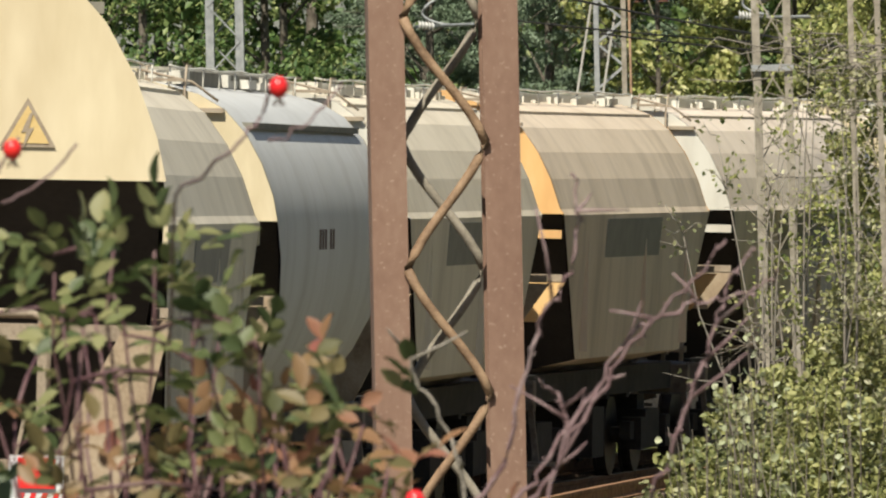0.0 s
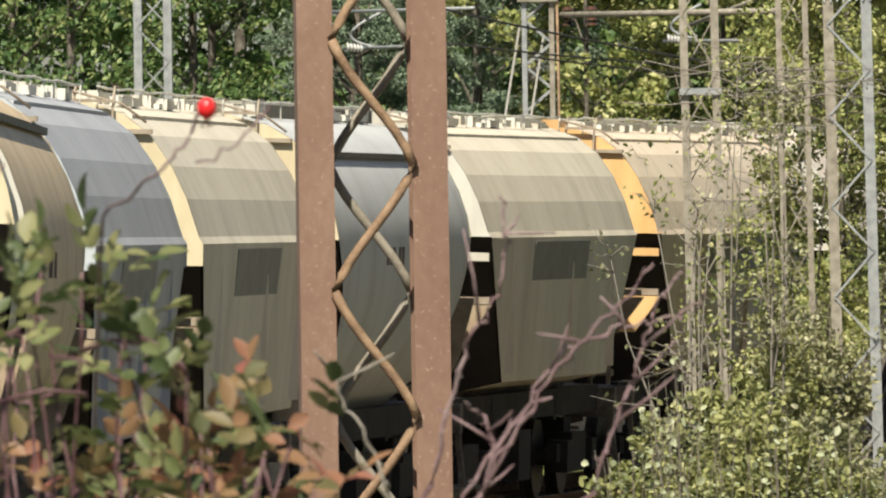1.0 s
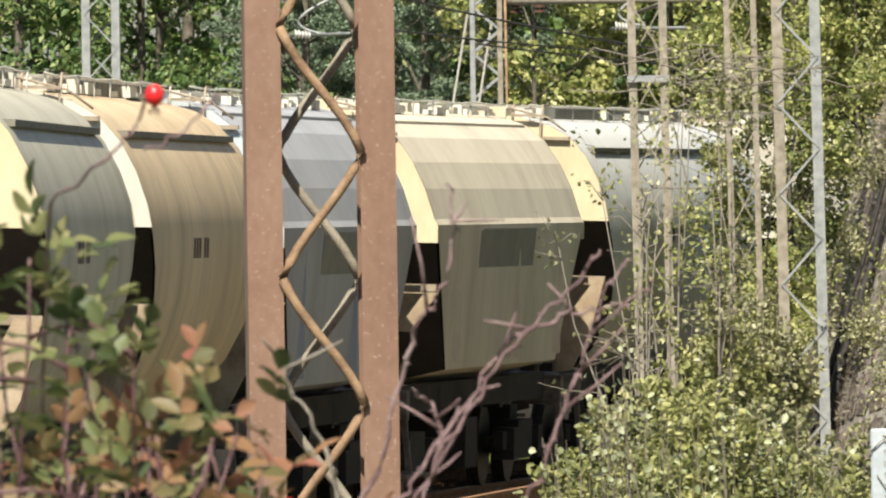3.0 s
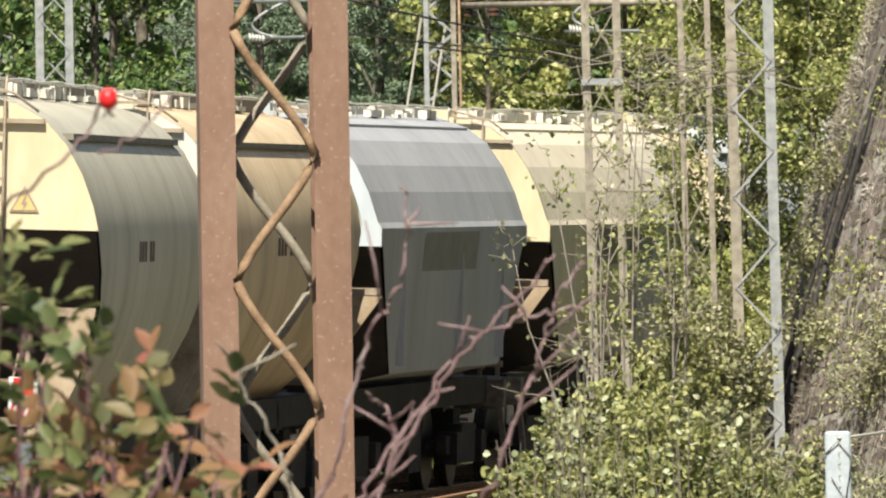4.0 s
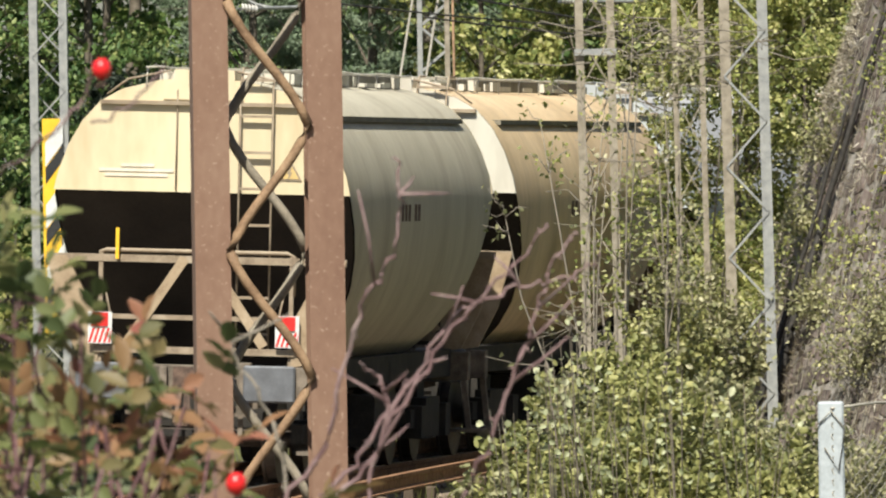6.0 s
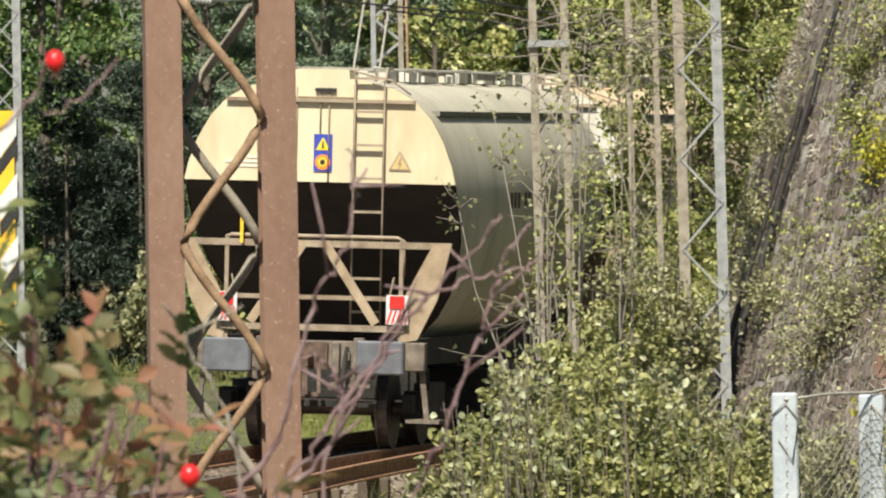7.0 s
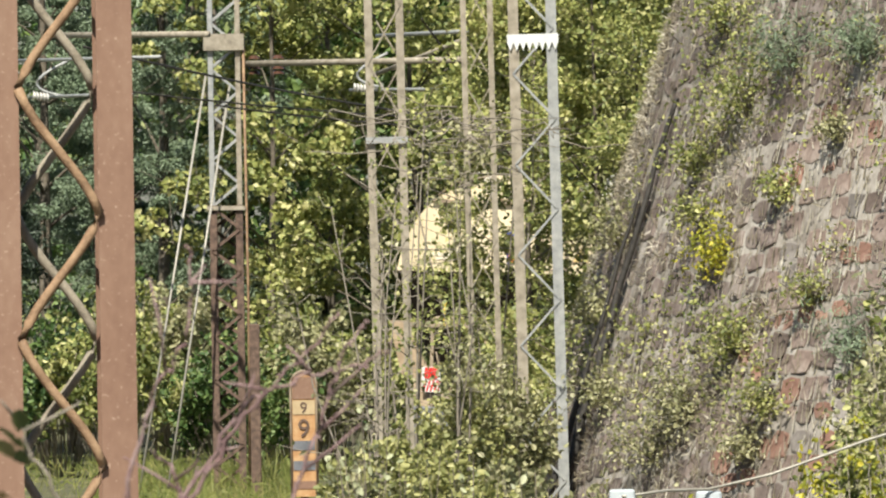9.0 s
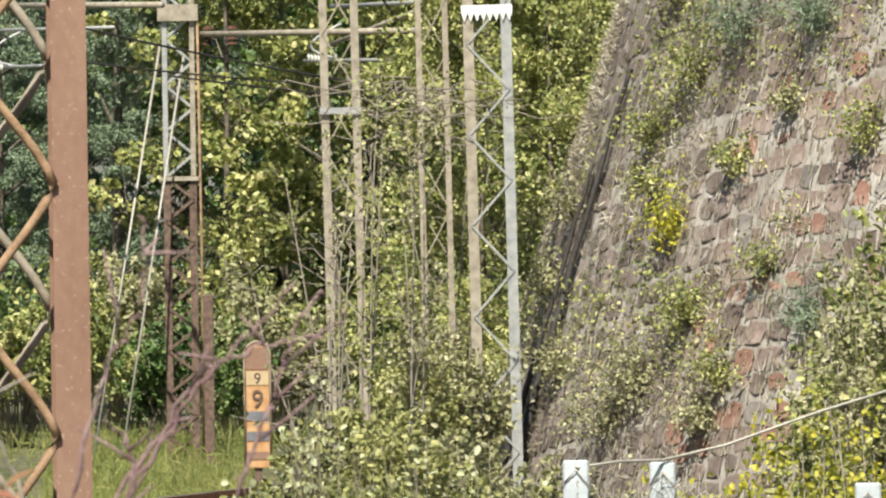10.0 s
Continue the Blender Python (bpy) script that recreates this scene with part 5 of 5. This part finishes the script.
def build_wall_plants():
    rng = np.random.default_rng(21)
    def on_wall(a, e):
        """Where the sight line at bearing a and rise e meets the cone."""
        way = Vector((math.sin(a / 1000), math.cos(a / 1000), e / 1000))
        d = 105.0
        while d < 130:
            p = Vector((0, 0, 3)) + way * d
            r = 12.0 - (p.z - 1.0) * BATTER
            if math.hypot(p.x - CONE.x, p.y - CONE.y) < r + 0.03:
                break
            d += 0.05
        return p
    spec = [(23.2, 0.5, 0.32, "leaf_yellow", 240), (26, 13, 0.4, "leaf_birch", 300), (21.5, 8, 0.3, "leaf_birch", 220), (24.5, -7, 0.3, "leaf_birch", 220), (30, 17, 0.35, "leaf_pine", 340), (36, 18, 0.3, "leaf_pine", 320), (17, 16, 0.35, "leaf_birch", 260), (15, 9, 0.28, "leaf_birch", 220), (27, -12, 0.25, "leaf_birch", 160), (31, -3, 0.2, "leaf_birch", 110), (34.5, -7.5, 0.28, "leaf_pine", 260), (20, -13, 0.4, "leaf_willow", 300), (17.5, -16, 0.35, "leaf_willow", 260), (24, 20, 0.35, "leaf_birch", 240), (13.5, -11, 0.3, "leaf_willow", 220), (25.5, -15.5, 0.3, "leaf_willow", 220), (40, 8, 0.3, "leaf_birch", 200), (29, 6, 0.22, "leaf_birch", 140), (33.5, 11, 0.16, "leaf_willow", 100), (22, 3.8, 0.2, "leaf_birch", 120), (15, 2, 0.3, "leaf_willow", 200), (13, -4, 0.25, "leaf_willow", 180)]
    for k, (a, e, r, mat, n) in enumerate(spec):
        p = on_wall(a, e)
        r, n = r * 1.25, n * 3
        th = empty("wall_plant", p, "small plant rooted in the joints of the stone bank", "plant", "plants on the bank")
        lines, pts = [], []
        for j in range(12):
            tip = Vector((rng.normal() * r * 0.55 - 0.1, rng.normal() * r * 0.4 - 0.2, abs(rng.normal()) * r * 0.8 + 0.05))
            lines.append(([Vector((0, 0.05, -0.03)), tip * 0.5 + Vector((0, 0, 0.04)), tip], [0.007, 0.005, 0.002]))
            for _ in range(n // 12):
                pts.append(tuple(tip * rng.uniform(0.35, 1.1) + Vector(rng.normal(size=3)) * 0.075 * (r / 0.3)))
        tubes("branchwork", lines, M["twig_grey"], th, sides=4)
        leaf = (0.055, 0.035) if mat != "leaf_pine" else (0.1, 0.014)
        v, f = leaf_arrays(np.array(pts), leaf[0], leaf[1], rng, 0.3)
        raw_mesh("leaves", v, f, M[mat], th)
    # dry grass and moss streaks hanging in the joints
    c = []
    for _ in range(30000):
        al, z = rng.uniform(radians(-5), radians(48)), rng.uniform(-0.3, 8.0)
        keep = noise.noise(Vector((al * 7, z * 0.6, 9))) + 0.38 - al * 0.55
        if rng.uniform() < keep:
            c.append(tuple(cone_point(al, z, 0.05)))
    v, f = leaf_arrays(np.array(c), 0.16, 0.016, rng, 0.1)
    # stalks that lie up and down the slope
    base, tip, side = [], [], []
    for _ in range(15000):
        al, z = rng.uniform(radians(-6), radians(56)), rng.uniform(-0.2, 7.5)
        if rng.uniform() > 1.15 - al * 1.0:
            continue
        ln = rng.uniform(0.06, 0.26)
        base.append(cone_point(al, z, 0.03))
        tip.append(cone_point(al + rng.normal() * 0.004, z + ln, rng.uniform(0.03, 0.07)))
        side.append(Vector((math.sin(al), -math.cos(al), 0)) * rng.uniform(0.006, 0.014))
    stalk = np.stack([np.array(base) - np.array(side), np.array(base) + np.array(side), np.array(tip)], 1).reshape(-1, 3)
    f = np.concatenate([f, np.arange(len(stalk)).reshape(-1, 3) + len(v)])
    v = np.concatenate([v, stalk])
    tagged(raw_mesh("dry_grass", v, f, M["dry_grass"]), "dry grass and twigs in the joints of the bank", "grass", kind="stuff")
    c = []
    for _ in range(26000):
        al, z = rng.uniform(radians(-5), radians(60)), rng.uniform(-0.4, 8.4)
        if noise.noise(Vector((al * 6 + 20, z * 0.7, 2))) > 0.1 + 0.25 * max(0, al - 0.6):
            c.append(tuple(cone_point(al, z, 0.05) + Vector(rng.normal(size=3)) * 0.05))
    v, f = leaf_arrays(np.array(c), 0.06, 0.035, rng, 0.3)
    tagged(raw_mesh("creeping_plants", v, f, M["leaf_birch"]), "low green creepers in the joints of the bank", "plant", kind="stuff")


def build_grass():
    rng = np.random.default_rng(31)
    c = []
    for _ in range(30000):
        y = rng.uniform(70, 186)
        x = rng.uniform(-0.075, 0.03) * y
        u = np.interp(y, TY, TU)
        if abs(x - np.interp(u, TU, TX)) < 2.3:
            continue
        if y > 120 or rng.uniform() < 0.4:
            c.append((x, y, ground_z(x, y) + rng.uniform(0.0, 0.28)))
    for _ in range(9000):
        d, a = rng.uniform(138, 172), rng.uniform(-0.030, -0.012)
        u = np.interp(d, TY, TU)
        if a * d < np.interp(u, TU, TX) + 1.9 and a * d > np.interp(u, TU, TX) - 1.9:
            continue
        c.append((a * d, d, ground_z(a * d, d) + rng.uniform(0.0, 0.42)))
    c = np.array(c)
    n = len(c)
    v, f = leaf_arrays(c, 0.42, 0.016, rng, 0.0)
    # make the blades stand
    v = v.reshape(n, 4, 3)
    v[:, :, 2] = c[:, None, 2] + (v[:, :, 2] - c[:, None, 2]) * 1.6
    v[:, :, :2] = c[:, None, :2] + (v[:, :, :2] - c[:, None, :2]) * 0.6
    tagged(raw_mesh("grass", v.reshape(-1, 3), f, M["grass"]), "tall yellow-green grass along the line", "grass", kind="stuff")


def rose_leaf(rng, at, way, size, verts, faces):
    """A compound leaf: five oval leaflets on a stalk, gently cupped."""
    way = way.normalized()
    side = way.cross(Vector((rng.normal() * 0.4, rng.normal() * 0.4, 1))).normalized()
    nor = side.cross(way)
    slots = [(1.0, 0, 1.15)] + [(q, s, 1.0) for q in (0.35, 0.7) for s in (-1, 1)]
    for q, s, k in slots:
        base = at + way * size * 2.0 * q
        d = (way + side * s * 1.1 + nor * rng.normal() * 0.25).normalized()
        sd = d.cross(nor + Vector(rng.normal(size=3)) * 0.25).normalized()
        up = sd.cross(d)
        ln, wd = float(size * k * rng.uniform(0.8, 1.2)), float(size * 0.33 * k * rng.uniform(0.8, 1.15))
        o = len(verts)
        prof = [(0.0, 0.12), (0.22, 0.75), (0.5, 1.0), (0.8, 0.62), (1.0, 0.06)]
        for a, w in prof:
            curl = -0.10 * ln * (2 * a - 0.6) ** 2
            verts.append(base + d * ln * a + sd * wd * w + up * float(0.18 * wd + curl))
            verts.append(base + d * ln * a + up * (curl - 0.08 * wd))
            verts.append(base + d * ln * a - sd * wd * w + up * float(0.18 * wd + curl))
        for i in range(4):
            b = o + i * 3
            faces.append((b, b + 1, b + 4, b + 3))
            faces.append((b + 1, b + 2, b + 5, b + 4))


def wander(points, rng, wob):
    """A cane through the given places with small kinks at the nodes."""
    pts = []
    for a, b in zip(points[:-1], points[1:]):
        for i in range(5):
            pts.append(a.lerp(b, i / 5) + Vector(rng.normal(size=3)) * wob)
    return pts + [points[-1]]


def build_roses():
    D = 9.5
    rng = np.random.default_rng(8)
    th = empty("rose_bush", spot(-60, D, 1.3), "wild rose bush with purple canes, red hips and turning leaves", "shrub")
    o = th.location
    def at(a, e, d=D):
        return spot(a, d, 3 + e * d / 1000) - o
    canes, verts, faces, rv, rf = [], [], [], [], []
    # canes rise from the stool and spread through the view
    heads = []
    for i in range(25):
        a = rng.uniform(-76, -37)
        cap = np.interp(a, [-76, -66, -60, -56, -52, -48, -44, -41, -38.5, -36], [-4, -4, -1, -1, -4, -12, -9, -10, -14, -20])
        e = cap - abs(rng.normal()) * 6.0
        d = D + rng.normal() * 0.35
        p0 = Vector((rng.normal() * 0.12, rng.normal() * 0.12, 0))
        p3 = at(a, e, d)
        p2 = p0.lerp(p3, 0.75) + Vector((0, 0, 0.12))
        pts = wander([p0, p0.lerp(p2, 0.5) + Vector(rng.normal(size=3)) * 0.05, p2, p3], rng, 0.004)
        canes.append((pts, [0.003 - 0.0019 * k / len(pts) for k in range(len(pts))]))
        heads.append((p3, (p3 - p2).normalized(), a, e))
        for _ in range(3):
            b = pts[rng.integers(9, len(pts))]
            tip = b + Vector((rng.normal() * 0.04, rng.normal() * 0.04, rng.normal() * 0.02))
            canes.append(([b, b.lerp(tip, 0.5) + Vector((0, 0, 0.006)), tip], [0.0022, 0.0017, 0.0012]))
            heads.append((tip, (tip - b).normalized(), a, e))
    for i in range(26):
        a, e = rng.uniform(-74, -38), -17 - abs(rng.normal()) * 5
        p = at(a, e, D + rng.normal() * 0.3)
        q = p + Vector((rng.normal() * 0.03, rng.normal() * 0.03, -0.14))
        canes.append((wander([q, p], rng, 0.003), 0.0017))
        heads.append((p, Vector((rng.normal() * 0.5, rng.normal() * 0.5, 1)), a, e))
    for p, w, a, e in heads:
        for _ in range(2):
            d = (w + Vector(rng.normal(size=3)) * 0.9).normalized()
            red = e < -12 and rng.uniform() < 0.75 or rng.uniform() < 0.06
            rose_leaf(rng, p + Vector(rng.normal(size=3)) * 0.012, d, rng.uniform(0.0165, 0.0235), rv if red else verts, rf if red else faces)
    tubes("cane_growth", canes, M["rose_cane"], th, "purple thorny canes", sides=6)
    mesh_object("leaves", verts, faces, M["leaf_rose"], th, "green toothed leaflets", True)
    mesh_object("turning_leaves", rv, rf, M["leaf_rose_red"], th, "reddish yellow turning leaflets", True)
    twigs = []
    for k, (a, e, r) in enumerate(((-46.22, 10.53, 0.0075), (-68.73, 5.71, 0.0072), (-35.4, -24.6, 0.008))):
        c = at(a, e, D - 0.4)
        bm = bmesh.new()
        bmesh.ops.create_uvsphere(bm, u_segments=16, v_segments=10, radius=r, matrix=Matrix.Translation(c) @ Matrix.Diagonal((1, 1, 1.12, 1)))
        part("rose_hip", bm, M["berry"], th, "shiny red rose hip", True)
        bm = bmesh.new()
        for j in range(5):
            an = j * 1.256
            add_bar(bm, c + Vector((0, 0, -r)), c + Vector((0.005 * math.cos(an), 0.005 * math.sin(an), -r * 1.9)), 0.0012)
        part("sepals", bm, M["rust_dark"], th)
        if k < 2:
            twigs.append((wander([c + Vector((0, 0, r)), at(a - 2.0, e - 3.5, D - 0.4), at(a - 4.5, e - 5.5, D - 0.4), at(a - 9, e - 9, D - 0.2), at(a - 10, -20)], rng, 0.002), 0.0014))
            twigs.append((wander([at(a + 5.5, e + 0.5, D - 0.4), at(a + 2.6, e - 3.0, D - 0.4), at(a - 1, e - 4.5, D - 0.4)], rng, 0.0015), 0.0011))
    tubes("hip_stalk", twigs, M["cane"], th, sides=5)


def build_bare_canes():
    """Bare thorny canes that lean across the view."""
    D = 11.0
    rng = np.random.default_rng(15)
    runs = [
        [(-32.5, -27), (-27.9, -20.9), (-26, -13.3), (-24.1, -8.5), (-21.9, -5.2), (-21.4, -0.9), (-21.6, 2.6)],
        [(-28, -27), (-24.6, -23.3), (-20.3, -16.1), (-16, -10.4), (-12.2, -7.1), (-8.9, -3.3)],
        [(-17, -27), (-13.6, -20.9), (-11.7, -15.2), (-9.8, -10.4), (-8.4, -6.1), (-6.5, -3.8)],
        [(-31, -27), (-32.2, -19.5), (-34.6, -15.7), (-36, -12.5)],
        [(-24, -25), (-22.2, -18.5), (-23.5, -16), (-24.6, -15.4)],
        [(-28.2, -27), (-24.8, -23.3), (-20.4, -16.1), (-16, -10.4), (-12.8, -9.2), (-9.8, -8.2), (-6.8, -8.0), (-4.5, -6)],
    ]
    for k, run in enumerate(runs):
        base = spot(run[0][0], D, 1.25)
        th = empty("bramble_cane", base, "bare purplish thorny cane leaning across the view", "plant", "bare canes")
        pts = [spot(a, D + 0.15 * k - 0.3, 3 + e * D / 1000) - base for a, e in run]
        pts = [Vector((0, 0, 0))] + pts
        path = wander(pts, rng, 0.0022)
        lines = [(path, [0.0027 - 0.0016 * i / len(path) for i in range(len(path))])]
        for _ in range(3):
            j = rng.integers(6, len(path))
            e = path[j] + Vector((rng.normal() * 0.03, rng.normal() * 0.02, abs(rng.normal()) * 0.035))
            lines.append(([path[j], path[j].lerp(e, 0.5) + Vector((0.002, 0, 0)), e], [0.002, 0.0016, 0.0009]))
        for j in range(4, len(path)):
            for _ in range(1):
                d = Vector(rng.normal(size=3)) * 0.0035
                lines.append(([path[j], path[j] + d], [0.0016, 0.0003]))
        tubes("cane", lines, M["twig_grey"] if k == 3 else M["cane"], th, sides=6)


def build_bank_shadows():
    """Two dark tubes on the steep stones, standing in for cast shadow stripes."""
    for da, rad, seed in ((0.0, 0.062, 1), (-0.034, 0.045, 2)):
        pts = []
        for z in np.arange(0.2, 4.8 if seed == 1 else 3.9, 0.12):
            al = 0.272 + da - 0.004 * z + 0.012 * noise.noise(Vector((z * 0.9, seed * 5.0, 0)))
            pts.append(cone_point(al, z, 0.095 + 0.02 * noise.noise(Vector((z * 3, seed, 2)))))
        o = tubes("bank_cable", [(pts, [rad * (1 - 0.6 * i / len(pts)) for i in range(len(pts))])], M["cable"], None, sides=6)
        tagged(o, "dark tube standing in for a shadow stripe on the stone bank", "cable", "cables on the bank")


# ---- build ----
build_ground()
build_track()
WAGONS = [build_wagon(*spec[:5], tail=spec[5]) for spec in TRAIN]
build_brown_mast()
build_masts()
build_board()
build_fence()
build_forest()
build_right_bushes()
build_grass()
build_roses()
build_bare_canes()
M["stone_rest"] = material("stone_rest", [(0.079, 0.060, 0.053), (0.141, 0.110, 0.097), (0.229, 0.201, 0.183)], 2.2, 0.85, 0, 0.8, 22, "island", 0.38)
build_wall_plants()
build_bank_shadows()
build_wall()


def motions():
    times = [0.25 * k for k in range(41)]
    for k, (wagon, sets) in enumerate(WAGONS):
        walk(wagon, [(t, wagon_pose(train_progress(t) + k * PITCH)) for t in times])
    # the last wagon's rear wheels turn
    for ws in WAGONS[0][1][:2]:
        rest = ws.matrix_basis.copy()
        u0 = train_progress(0)
        walk(ws, [(f / FPS, rest @ Matrix.Rotation(-(train_progress(f / FPS) - u0) / 0.46, 4, "X")) for f in range(301)])


motions()
